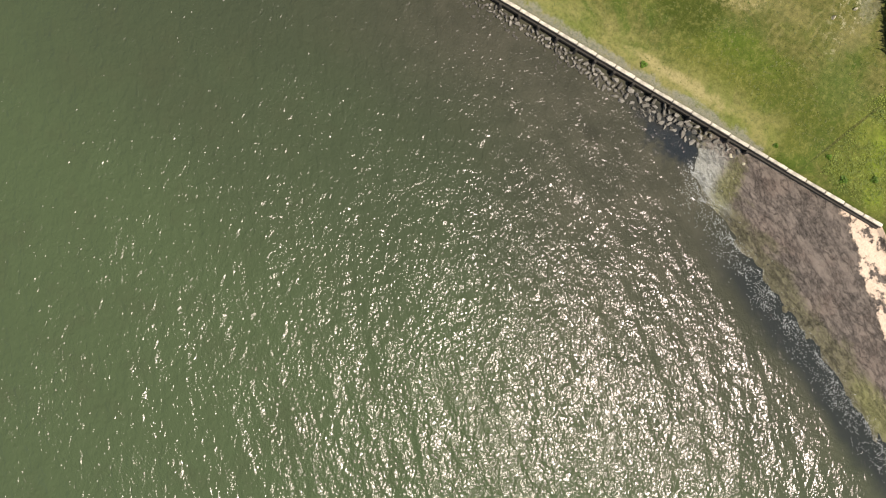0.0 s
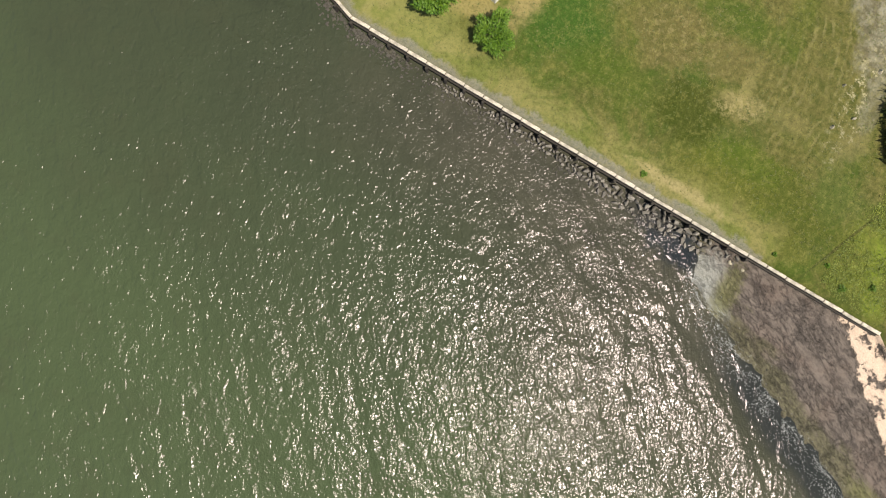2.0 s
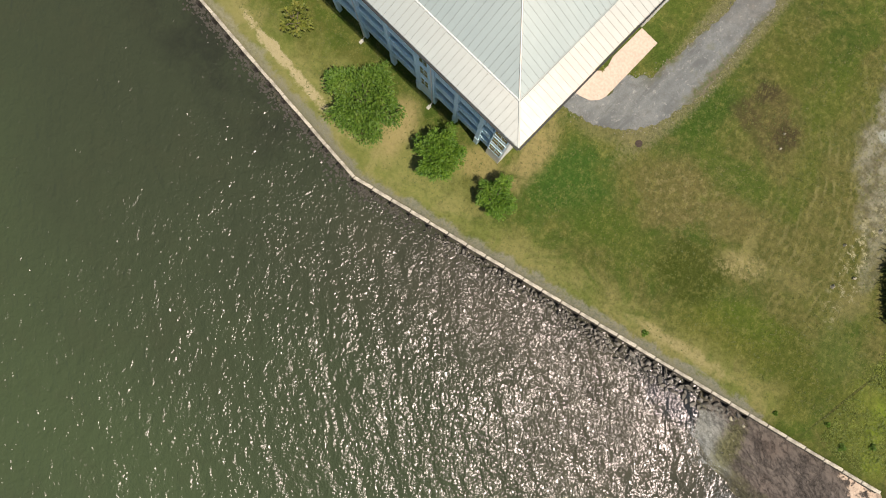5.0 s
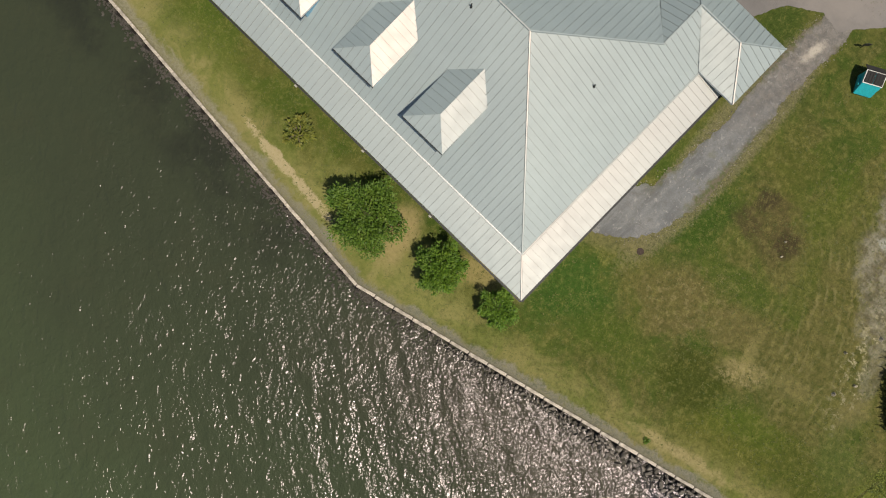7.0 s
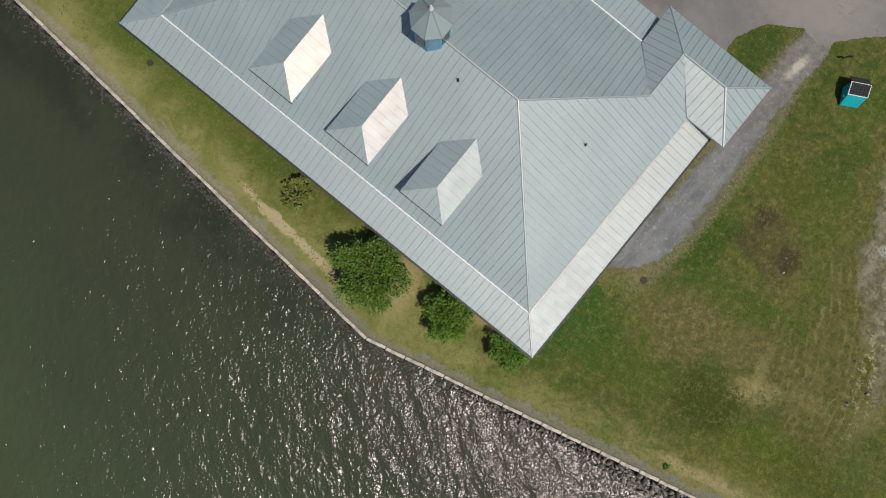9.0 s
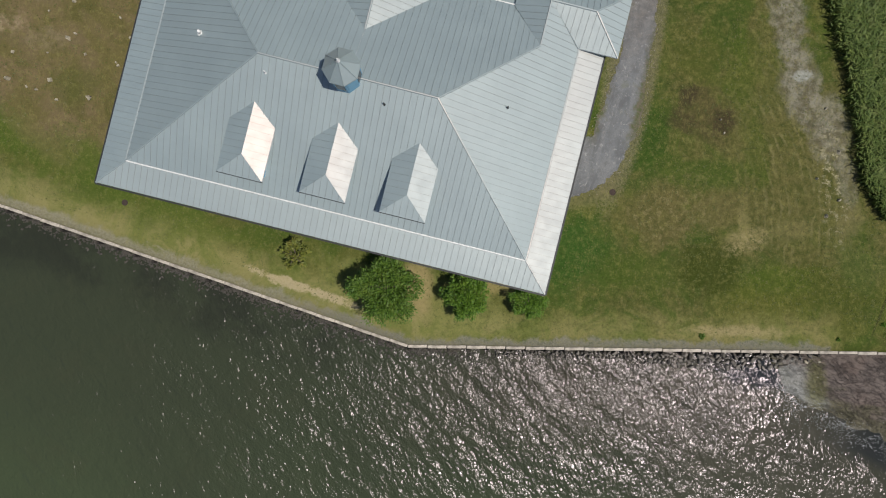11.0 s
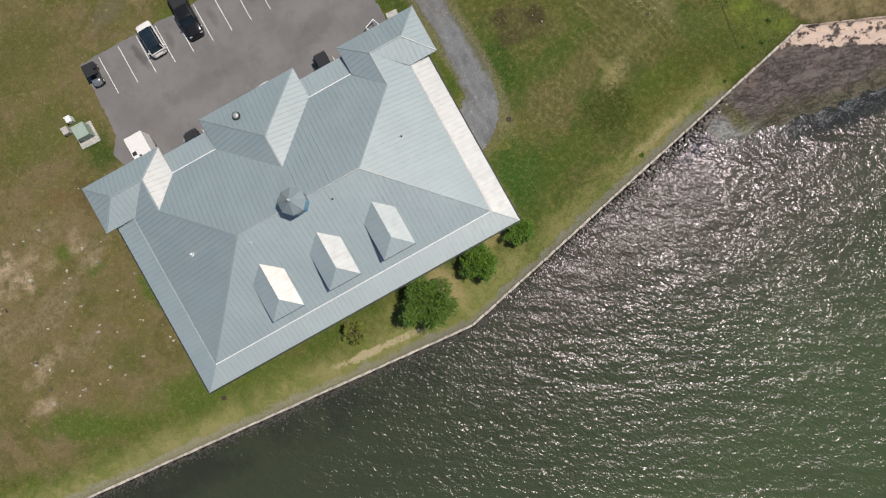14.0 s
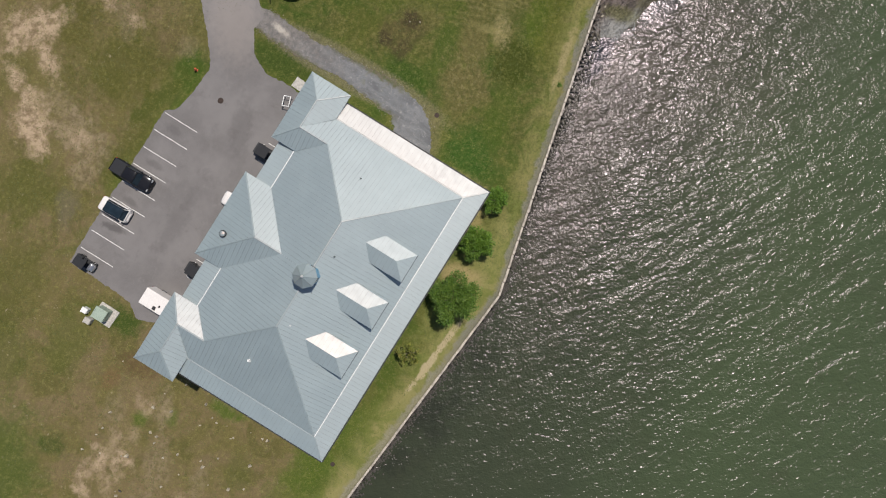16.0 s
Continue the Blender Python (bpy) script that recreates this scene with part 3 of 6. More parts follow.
def make_asphalt():
    n = Nodes("worn_grey_asphalt", 0.92, spec=0.3)
    c = n.mix(n.ramp(n.noise(0.16, 5, 0.6), 0.35, 0.65), (0.128, 0.121, 0.119), (0.176, 0.167, 0.164))
    c = n.mix(n.ramp(n.noise(0.45, 6, 0.7, distort=0.6), 0.52, 0.66, 0, 0.5), c, (0.112, 0.103, 0.101))
    c = n.mix(n.ramp(n.noise(0.9, 6, 0.72), 0.56, 0.7, 0, 0.4), c, (0.205, 0.195, 0.19))
    c = n.mix(n.ramp(n.noise(40, 3, 0.7), 0.3, 0.75, 0, 0.5), c, (0.21, 0.2, 0.19))
    # dark marks in the bays and broad faint ones nearer the building
    rag = n.noise(1.2, 5, 0.7)
    for x, y, rx, ry, turn, k in ((-10.4, 24.0, 0.45, 1.5, 8, 0.65), (-6.7, 24.2, 0.4, 1.1, -5, 0.4), (-1.3, 24.0, 0.4, 1.2, 0, 0.3), (3.5, 24.2, 0.5, 1.2, 0, 0.3), (8.0, 17.5, 3.0, 1.2, 20, 0.3), (-6.0, 18.0, 4.0, 1.0, 0, 0.25)):
        c = n.mix(n.math("MULTIPLY", n.oval(x, y, rx, ry, turn, 0.5, rag, 1.0), k), c, (0.07, 0.065, 0.064))
    # pale dust carried in from the drive
    c = n.mix(n.math("MULTIPLY", n.oval(18.6, 25.0, 4.6, 3.2, 40, 0.7, rag, 0.8), 0.6), c, (0.255, 0.228, 0.208))
    n.bump(n.noise(45, 3), 0.3, 0.01)
    return n.done(c)


def make_gravel():
    n = Nodes("crushed_stone_gravel", 0.95, spec=0.25)
    rut = n.noise(0.9, 6, 0.72, stretch=(1.0, 0.3, 1), turn=-4, distort=0.5)
    c = n.mix(n.ramp(n.noise(0.4, 5, 0.65), 0.35, 0.68), (0.108, 0.115, 0.122), (0.18, 0.19, 0.2))
    c = n.mix(n.ramp(rut, 0.42, 0.6, 0, 0.7), c, (0.215, 0.222, 0.228))
    c = n.mix(n.ramp(n.noise(1.0, 6, 0.75), 0.54, 0.66, 0, 0.5), c, (0.13, 0.128, 0.128))
    c = n.mix(n.ramp(n.noise(3.0, 6, 0.8), 0.61, 0.68, 0, 0.7), c, (0.42, 0.4, 0.37))
    c = n.mix(n.ramp(n.noise(14, 4, 0.75), 0.35, 0.65, 0, 0.5), c, (0.11, 0.105, 0.1))
    c = n.mix(n.ramp(n.noise(0.8, 4, 0.6), 0.58, 0.7, 0, 0.3), c, (0.12, 0.12, 0.055))
    sx = n.node("ShaderNodeSeparateXYZ")
    n.put(sx.inputs[0], n.pos)
    north = n.ramp(n.math("ADD", sx.outputs[1], n.math("MULTIPLY", n.noise(0.5, 4), 9.0)), 11.0, 24.0, 0, 0.55)
    c = n.mix(north, c, n.mix(n.ramp(n.noise(2.0, 6, 0.7), 0.4, 0.6), (0.13, 0.112, 0.095), (0.23, 0.2, 0.17)))
    c = n.mix(n.math("MULTIPLY", n.oval(20.7, 19.6, 0.4, 1.1, -8, 0.6, n.noise(0.9, 7, 0.75), 1.4), 0.8), c, (0.46, 0.42, 0.36))
    c = n.mix(n.ramp(n.noise(1.3, 8, 0.8), 0.53, 0.6, 0, 0.55), c, (0.12, 0.118, 0.115))
    c = n.mix(n.ramp(n.noise(1.9, 8, 0.8, distort=0.4), 0.56, 0.63, 0, 0.6), c, (0.34, 0.335, 0.325))
    # earth and grass creep in from both sides
    side = n.math("ABSOLUTE", n.math("SUBTRACT", sx.outputs[0], 20.65))
    side = n.math("ADD", side, n.math("MULTIPLY", n.math("SUBTRACT", n.noise(1.1, 7, 0.75), 0.5), 2.2))
    creep = n.math("MULTIPLY", n.ramp(side, 1.0, 1.7, 0, 0.85), n.ramp(sx.outputs[1], 1.0, 4.5))
    c = n.mix(creep, c, n.mix(n.ramp(n.noise(2.4, 6, 0.75), 0.42, 0.58), (0.125, 0.105, 0.066), (0.07, 0.085, 0.022)))
    n.bump(n.cells(16.0), 0.6, 0.05)
    return n.done(c)


def make_leaf(name, a, b, young):
    n = Nodes(name, 0.55, spec=0.3)
    c = n.mix(n.island(), a, b)
    c = n.mix(n.ramp(n.noise(0.9, 3), 0.5, 0.7, 0, 0.6), c, young)
    n.b.inputs["Subsurface Weight"].default_value = 0.0
    return n.done(c)


def make_stone(name, a, b):
    n = Nodes(name, 0.88, spec=0.35)
    c = n.mix(n.random(), a, b)
    c = n.mix(n.ramp(n.noise(4.0, 6, 0.7), 0.4, 0.7, 0, 0.65), c, tuple(x * 0.45 for x in a))
    c = n.mix(n.ramp(n.noise(1.3, 4), 0.55, 0.75, 0, 0.35), c, (0.12, 0.115, 0.06))
    n.bump(n.noise(9.0, 6, 0.7), 0.5, 0.06)
    return n.done(c)


def make_glass(name, color):
    n = Nodes(name, 0.1, spec=0.4)
    return n.done(n.mix(n.ramp(n.noise(1.5), 0.4, 0.7), color, tuple(x * 1.6 for x in color)))


LAWN, MUD, WATER = make_lawn(), make_mud(), make_water()
ROOF, ASPHALT, GRAVEL = make_roof_metal(), make_asphalt(), make_gravel()
ROCK = make_stone("grey_brown_riprap", (0.11, 0.1, 0.088), (0.28, 0.255, 0.228))
PALE_ROCK = make_stone("pale_limestone", (0.5, 0.45, 0.34), (0.36, 0.32, 0.24))
WHITE_WALL = plain("white_painted_siding", (0.9, 0.87, 0.83), 0.6, vary=0.08)
WHITE_TRIM = plain("white_trim_paint", (0.74, 0.74, 0.72), 0.5)
# pale paint, with the blue of sky light in the porch shade mixed in
PALE_BLUE = plain("sky_tinted_porch_paint", (0.6, 0.79, 0.88), 0.6, vary=0.1)
# blue of sky-lit shade put into the lantern and dormer wall colour
BLUE_GREY = plain("shade_blue_wall_paint", (0.19, 0.4, 0.56), 0.5)
# the roof metal a quarter darker, for raised seams and the flue
SEAM = make_roof_metal("darker_seam_metal", 0.75)
DARK_GLASS = make_glass("dark_window_glass", (0.012, 0.02, 0.028))
CAP = plain("weathered_concrete_cap", (0.47, 0.42, 0.355), 0.9, 0, 4.0, 0.45, 0.4)
PILE = plain("dark_wet_timber", (0.034, 0.028, 0.023), 0.85, 0, 9.0, 0.4, 0.3)
BARK = plain("grey_brown_bark", (0.16, 0.125, 0.095), 0.95, 0, 14.0, 0.4)
PAINT_LINE = plain("white_road_paint", (0.72, 0.71, 0.68), 0.8, 0, 8.0, 0.25)
CONCRETE = plain("pale_concrete", (0.42, 0.4, 0.36), 0.9, 0, 5.0, 0.25)
TAN_CONCRETE = plain("tan_concrete", (0.5, 0.395, 0.335), 0.9, 0, 5.0, 0.12)
BLACK = plain("black_car_paint", (0.012, 0.012, 0.014), 0.18)
WHITE_CAR = plain("white_car_paint", (0.72, 0.69, 0.66), 0.25, vary=0.08)
SILVER = plain("silver_metal", (0.5, 0.5, 0.51), 0.3, 0.8)
RUBBER = plain("black_rubber", (0.02, 0.02, 0.02), 0.9)
BLACK_CLOTH = plain("black_soft_top", (0.018, 0.019, 0.022), 0.85)
LAMP_GLASS = plain("clear_lamp_lens", (0.3, 0.31, 0.32), 0.2)
RED_LENS = plain("red_lamp_lens", (0.35, 0.02, 0.02), 0.2)
TEAL = plain("teal_enamel", (0.015, 0.37, 0.43), 0.5)
BLACK_PLASTIC = plain("black_plastic", (0.02, 0.021, 0.023), 0.6)
GREEN_BOX = plain("pale_green_enamel", (0.3, 0.37, 0.3), 0.6)
RUST = plain("rusty_iron", (0.06, 0.042, 0.034), 0.9, 0.2, 20, 0.4)
ORANGE = plain("orange_red_enamel", (0.5, 0.11, 0.04), 0.6)
LEAF_A = make_leaf("deep_green_leaves", (0.042, 0.092, 0.01), (0.105, 0.175, 0.02), (0.15, 0.215, 0.03))
LEAF_B = make_leaf("fresh_green_leaves", (0.043, 0.104, 0.009), (0.11, 0.19, 0.016), (0.15, 0.235, 0.025))
LEAF_C = make_leaf("olive_yellow_leaves", (0.08, 0.1, 0.016), (0.17, 0.18, 0.03), (0.2, 0.15, 0.03))
REED = make_leaf("reed_blades", (0.06, 0.1, 0.02), (0.155, 0.2, 0.05), (0.2, 0.23, 0.07))
PEBBLE = make_leaf("mixed_pebbles", (0.05, 0.045, 0.04), (0.3, 0.27, 0.21), (0.2, 0.18, 0.14))
RUBBLE = make_stone("dark_wet_rubble", (0.075, 0.068, 0.06), (0.14, 0.13, 0.115))
TUFT = make_leaf("dry_and_green_blades", (0.05, 0.072, 0.014), (0.125, 0.122, 0.036), (0.075, 0.095, 0.018))
SCRUB = make_leaf("yellow_green_weeds", (0.07, 0.1, 0.018), (0.16, 0.185, 0.032), (0.21, 0.24, 0.036))
FOAM = plain("sea_foam", (0.36, 0.37, 0.38), 0.7)


# ---- helpers for meshes ----
def part(name, bm, material, parent=None, label="", smooth=False):
    """Link a bmesh as one mesh object, under a thing or a part."""
    me = bpy.data.meshes.new(name)
    bm.to_mesh(me)
    bm.free()
    for m in material if isinstance(material, (list, tuple)) else [material]:
        me.materials.append(m)
    if smooth:
        me.polygons.foreach_set("use_smooth", [True] * len(me.polygons))
    ob = new(name, me)
    if parent is not None:
        ob.parent = parent
    if label:
        tagged(ob, label)
    return ob


def again(name, mesh_owner, parent, m=None):
    """One more object on the mesh of another."""
    ob = new(name, mesh_owner.data)
    ob.parent = parent
    if m is not None:
        ob.matrix_basis = m
    return ob


def thing(name, label, category, group="", kind="", at=(0, 0, 0), turn=0):
    ob = new(name)
    ob.empty_display_size = 0.2
    ob.matrix_basis = pose(*at, 0, 0, turn)
    return tagged(ob, label, category, group, kind)


def box(bm, x0, x1, y0, y1, z0, z1, m=None):
    v = [bm.verts.new(p) for p in ((x0, y0, z0), (x1, y0, z0), (x1, y1, z0), (x0, y1, z0),
                                   (x0, y0, z1), (x1, y0, z1), (x1, y1, z1), (x0, y1, z1))]
    for f in ((0, 3, 2, 1), (4, 5, 6, 7), (0, 1, 5, 4), (1, 2, 6, 5), (2, 3, 7, 6), (3, 0, 4, 7)):
        bm.faces.new([v[i] for i in f])
    if m is not None:
        bmesh.ops.transform(bm, matrix=m, verts=v)
    return v


def boxes(*rows):
    bm = bmesh.new()
    for r in rows:
        box(bm, *r)
    return bm


def soft_box(x0, x1, y0, y1, z0, z1, r=0.03, seg=2):
    bm = boxes((x0, x1, y0, y1, z0, z1))
    bmesh.ops.bevel(bm, geom=bm.edges[:], offset=r, segments=seg, affect="EDGES", profile=0.5)
    return bm


def rod(bm, p, q, r0, r1=None, n=8, cap=True):
    """A tapered round bar from p to q."""
    p, q = Vector(p), Vector(q)
    r1 = r0 if r1 is None else r1
    m = (q - p).to_track_quat("Z", "Y").to_matrix()
    rings = []
    for c, r in ((p, r0), (q, r1)):
        rings.append([bm.verts.new(c + m @ Vector((r * math.cos(2 * math.pi * i / n), r * math.sin(2 * math.pi * i / n), 0))) for i in range(n)])
    for i in range(n):
        j = (i + 1) % n
        bm.faces.new((rings[0][i], rings[0][j], rings[1][j], rings[1][i]))
    if cap:
        bm.faces.new(rings[0][::-1])
        bm.faces.new(rings[1])


def slab(poly, thick, top=True):
    """A planar polygon in space, given thickness downwards."""
    bm = bmesh.new()
    up = [bm.verts.new(p) for p in poly]
    lo = [bm.verts.new((p[0], p[1], p[2] - thick)) for p in poly]
    bm.faces.new(up)
    bm.faces.new(lo[::-1])
    for i in range(len(poly)):
        j = (i + 1) % len(poly)
        bm.faces.new((up[i], lo[i], lo[j], up[j]))
    bmesh.ops.recalc_face_normals(bm, faces=bm.faces)
    return bm


def ragged(pts, step=0.5, amp=0.25, seed=0.0):
    """A closed outline made finer, with an uneven edge."""
    out = []
    for (x0, y0), (x1, y1) in zip(pts, pts[1:] + pts[:1]):
        d = math.hypot(x1 - x0, y1 - y0)
        k = max(1, int(d / step))
        nx, ny = (y1 - y0) / d, -(x1 - x0) / d
        for i in range(k):
            f = i / k
            x, y = x0 + (x1 - x0) * f, y0 + (y1 - y0) * f
            w = amp * (noise.noise((x * 0.5 + seed, y * 0.5, 0)) + 0.7 * noise.noise((x * 1.9, y * 1.9, seed)) + 0.4 * noise.noise((x * 5.0, y * 5.0, seed)))
            out.append((x + nx * w, y + ny * w))
    return out


def sheet(name, pts, z, material, label, thick=0.05):
    ob = part(name, slab([(x, y, z) for x, y in pts], thick), material)
    return tagged(ob, label, name.replace("_", " "), kind="structure")


# ---- ground, shore and water ----
BEND, WALL_END = 7.2, 55.6
WATER_Z = -1.1


def wall_y(x):
    """The sea wall's line."""
    if x > WALL_END:
        return 0.2333 * WALL_END - 21.58 - 0.42 * (x - WALL_END)
    return 0.2333 * x - 21.58 if x > BEND else -0.0882 * x - 19.265


def shore_reach(x):
    """How far the bare flat reaches out from the wall."""
    if x < 42.5:
        base = np.interp(x, (38.9, 39.8, 40.7, 41.5, 42.5), (-1.0, 0.7, 1.8, 3.2, 4.5))
    else:
        base = wall_y(x) + 16.1 + 0.18 * (x - 42.5)
    return float(base) + (0.4 * noise.noise((x * 0.3, 0, 0)) + 0.3 * noise.noise((x * 0.9, 5, 0)) if x > 41 else 0.0)


def bed(x, d):
    r = shore_reach(x)
    z = WATER_Z + (r - d) * (0.055 if d < r else 0.12)
    if x < 38.9:
        z = WATER_Z - 0.25 - 0.06 * d
    z = max(-4.0, min(z, -0.42))
    if d < r + 3:
        z += 0.06 * noise.noise((x * 0.45, d * 1.0, 0)) + 0.035 * noise.noise((x * 1.5, d * 2.6, 3))
    return z


def make_ground():
    xs = sorted({round(-60 + 0.6 * i, 2) for i in range(267)} | {BEND, WALL_END, -1500.0, -600.0, -250.0, -120.0, 130.0, 250.0, 600.0, 1500.0})
    north = [-1500.0, -500.0, -150.0, -60.0, -20.0, -6.0, -2.0, 0.0]
    south = [0.02 + 0.45 * i for i in range(58)] + [30.0, 40.0, 70.0, 150.0, 500.0, 1500.0]
    verts, faces, mats = [], [], []
    rows = north + south
    for x in xs:
        for j, d in enumerate(rows):
            z = 0.0 if j < len(north) else bed(x, d)
            verts.append((x, wall_y(min(max(x, -400), 400)) - d, z))
    n = len(rows)
    for i in range(len(xs) - 1):
        for j in range(n - 1):
            faces.append((i * n + j, i * n + j + 1, (i + 1) * n + j + 1, (i + 1) * n + j))
            mats.append(0 if j < len(north) - 1 else 1)
    me = bpy.data.meshes.new("ground")
    me.from_pydata(verts, [], faces)
    me.materials.append(LAWN)
    me.materials.append(MUD)
    me.polygons.foreach_set("material_index", mats)
    me.polygons.foreach_set("use_smooth", [True] * len(faces))
    return tagged(new("ground", me), "uneven mown grass running down to a bare muddy shore", "ground", kind="structure")


make_ground()
wx = [-1500.0, -400.0, -100.0, -40.0, BEND, WALL_END, 70.0, 100.0, 400.0, 1500.0]
bm = bmesh.new()
near = [bm.verts.new((x, wall_y(min(max(x, -400), 400)) - 0.05, WATER_Z)) for x in wx]
far = [bm.verts.new((x, -1500, WATER_Z)) for x in wx]
for i in range(len(wx) - 1):
    bm.faces.new((far[i], far[i + 1], near[i + 1], near[i]))
tagged(part("water", bm, WATER), "murky green sea water with small glittering waves", "water", kind="structure")

ROAD = [(-17.4, 7.5), (-17.6, 13.8), (-18.3, 16.0), (-17.1, 17.7), (-16.8, 22.8), (-16.8, 26.5), (4.9, 26.4), (5.6, 25.4), (8.5, 24.7), (11.9, 24.4),
        (13.6, 25.5), (15.6, 26.9), (18.6, 29.9), (26, 36), (60, 58), (64, 53), (30, 31), (22.6, 24.2), (21, 22.2), (19.1, 22.5), (16.4, 20.8),
        (15.3, 18.4), (15.4, 13.9), (15.5, 7.5)]
sheet("parking_lot", ragged(ROAD, 0.15, 0.17, 3.0), 0.03, ASPHALT, "worn grey asphalt car park beside the building")
DRIVE = [(23.0, 25.4), (21.7, 23.4), (21.9, 21.8), (21.9, 19.0), (21.7, 15.9), (22.0, 13.0), (22.5, 8.5), (22.8, 5.2), (22.4, 2.4), (21.8, 0.0), (20.4, -1.9), (18.5, -3.0), (16.8, -3.8), (15.0, -4.0),
         (14.9, -2.4), (16.6, -1.9), (17.4, -0.8), (17.3, 1.0), (18.7, 2.8), (19.3, 6.3), (19.5, 10.9), (19.2, 13.5), (18.9, 17.1), (19.1, 20.9), (19.2, 22.8), (20.6, 24.4)]
sheet("gravel_drive", ragged(DRIVE, 0.1, 0.3, 7.0), 0.022, GRAVEL, "curved drive of grey crushed stone in the grass")

WALKWAY = [(14.78, -2.6), (15.8, -2.45), (16.6, -2.15), (17.1, -1.6), (17.3, -1.0), (17.28, 5.0), (15.52, 5.0), (15.5, 3.4), (15.45, 1.7), (15.7, 0.9), (15.65, 0.3), (15.3, -0.05), (14.78, -0.1)]
sheet("concrete_walkway", WALKWAY, 0.05, TAN_CONCRETE, "tan concrete walkway with a rounded end by the wall", 0.15)


# ---- sea wall ----
def make_sea_wall():
    wall = thing("sea_wall", "low pale sea wall with a concrete cap and dark timber piles", "wall", kind="structure")
    stretches = ((-120.0, BEND), (BEND, WALL_END))
    face = bmesh.new()
    for x0, x1 in stretches:
        a, b = Vector((x0, wall_y(x0), 0)), Vector((x1, wall_y(x1 + (1e-6 if x0 == BEND else 0)), 0))
        b.y = 0.2333 * x1 - 21.58 if x0 == BEND else wall_y(x1)
        L = (b - a).length
        turn = math.atan2(b.y - a.y, b.x - a.x)
        m = Matrix.Translation(a) @ Matrix.Rotation(turn, 4, "Z")
        box(face, 0, L, -0.16, -0.02, -2.2, 0.02, m)
        # a waling board along the piles
        box(face, 0, L, -0.26, -0.162, -0.55, -0.33, m)
        # the cap, in cast lengths
        k = int(L / 1.73)
        first = None
        for i in range(k):
            wide, top = 0.26 + 0.03 * random.uniform(-1, 1), 0.13 + 0.012 * random.uniform(-1, 1)
            mm = m @ pose((i + 0.5) * L / k, 0.02 + 0.015 * random.uniform(-1, 1), 0.02, 0, 0, (0.9 if x0 == BEND else 0.1) + 0.6 * random.uniform(-1, 1)) @ Matrix.Diagonal((L / k / (1.8 if x0 == BEND else 1.75), wide / 0.34, top / 0.13, 1))
            if a.x + i * 1.73 < -55:
                box(face, -0.865, 0.865, -0.24, 0.1, 0, 0.13, mm)
                continue
            if first is None:
                bm = boxes((-0.865, 0.865, -0.24, 0.1, 0.0, 0.13))
                bmesh.ops.bevel(bm, geom=[e for e in bm.edges if all(v.co.z > 0.1 for v in e.verts)], offset=0.02, segments=1, affect="EDGES")
                first = part("cap_stone", bm, CAP, wall)
                first.matrix_basis = mm
            else:
                again("cap_stone", first, wall, mm)
        # piles in front of it
        pile = None
        for i in range(int(L / 1.73)):
            mm = m @ pose((i + 0.1) * L / k, -0.37 + random.uniform(-0.02, 0.02), 0, random.uniform(-2, 2), random.uniform(-2, 2), random.uniform(0, 90))
            mm = mm @ Matrix.Diagonal((1, 1, random.uniform(0.9, 1.05), 1))
            if a.x + i * 1.73 < -55 or a.x + i * 1.68 > 43.0:
                continue
            if pile is None:
                bm = bmesh.new()
                rod(bm, (0, 0, -2.3), (0, 0, -0.12), 0.15, 0.14, 8, False)
                rod(bm, (0, 0, -0.12), (0, 0, -0.07), 0.14, 0.11, 8)
                pile = part("timber_pile", bm, PILE, wall, smooth=False)
                pile.matrix_basis = mm
            else:
                again("timber_pile", pile, wall, mm)
    part("wall_face", face, PILE, wall, "dark wet planking under the cap")


make_sea_wall()


# ---- the building ----
EAVE, STEP, RIDGE, PAV, PRIDGE, WING = 14.2, 14.6, 18.22, 14.8, 15.8, 16.72
house = thing("waterfront_building", "large white three-storey waterfront building with pale metal hip roofs", "building")


def clip(poly, k, lim, keep_less):
    out = []
    for a, b in zip(poly, poly[1:] + poly[:1]):
        ia, ib = (a[k] <= lim) == keep_less, (b[k] <= lim) == keep_less
        if ia:
            out.append(a)
        if ia != ib:
            f = (lim - a[k]) / (b[k] - a[k])
            out.append(tuple(a[i] + f * (b[i] - a[i]) for i in range(2)))
    return out


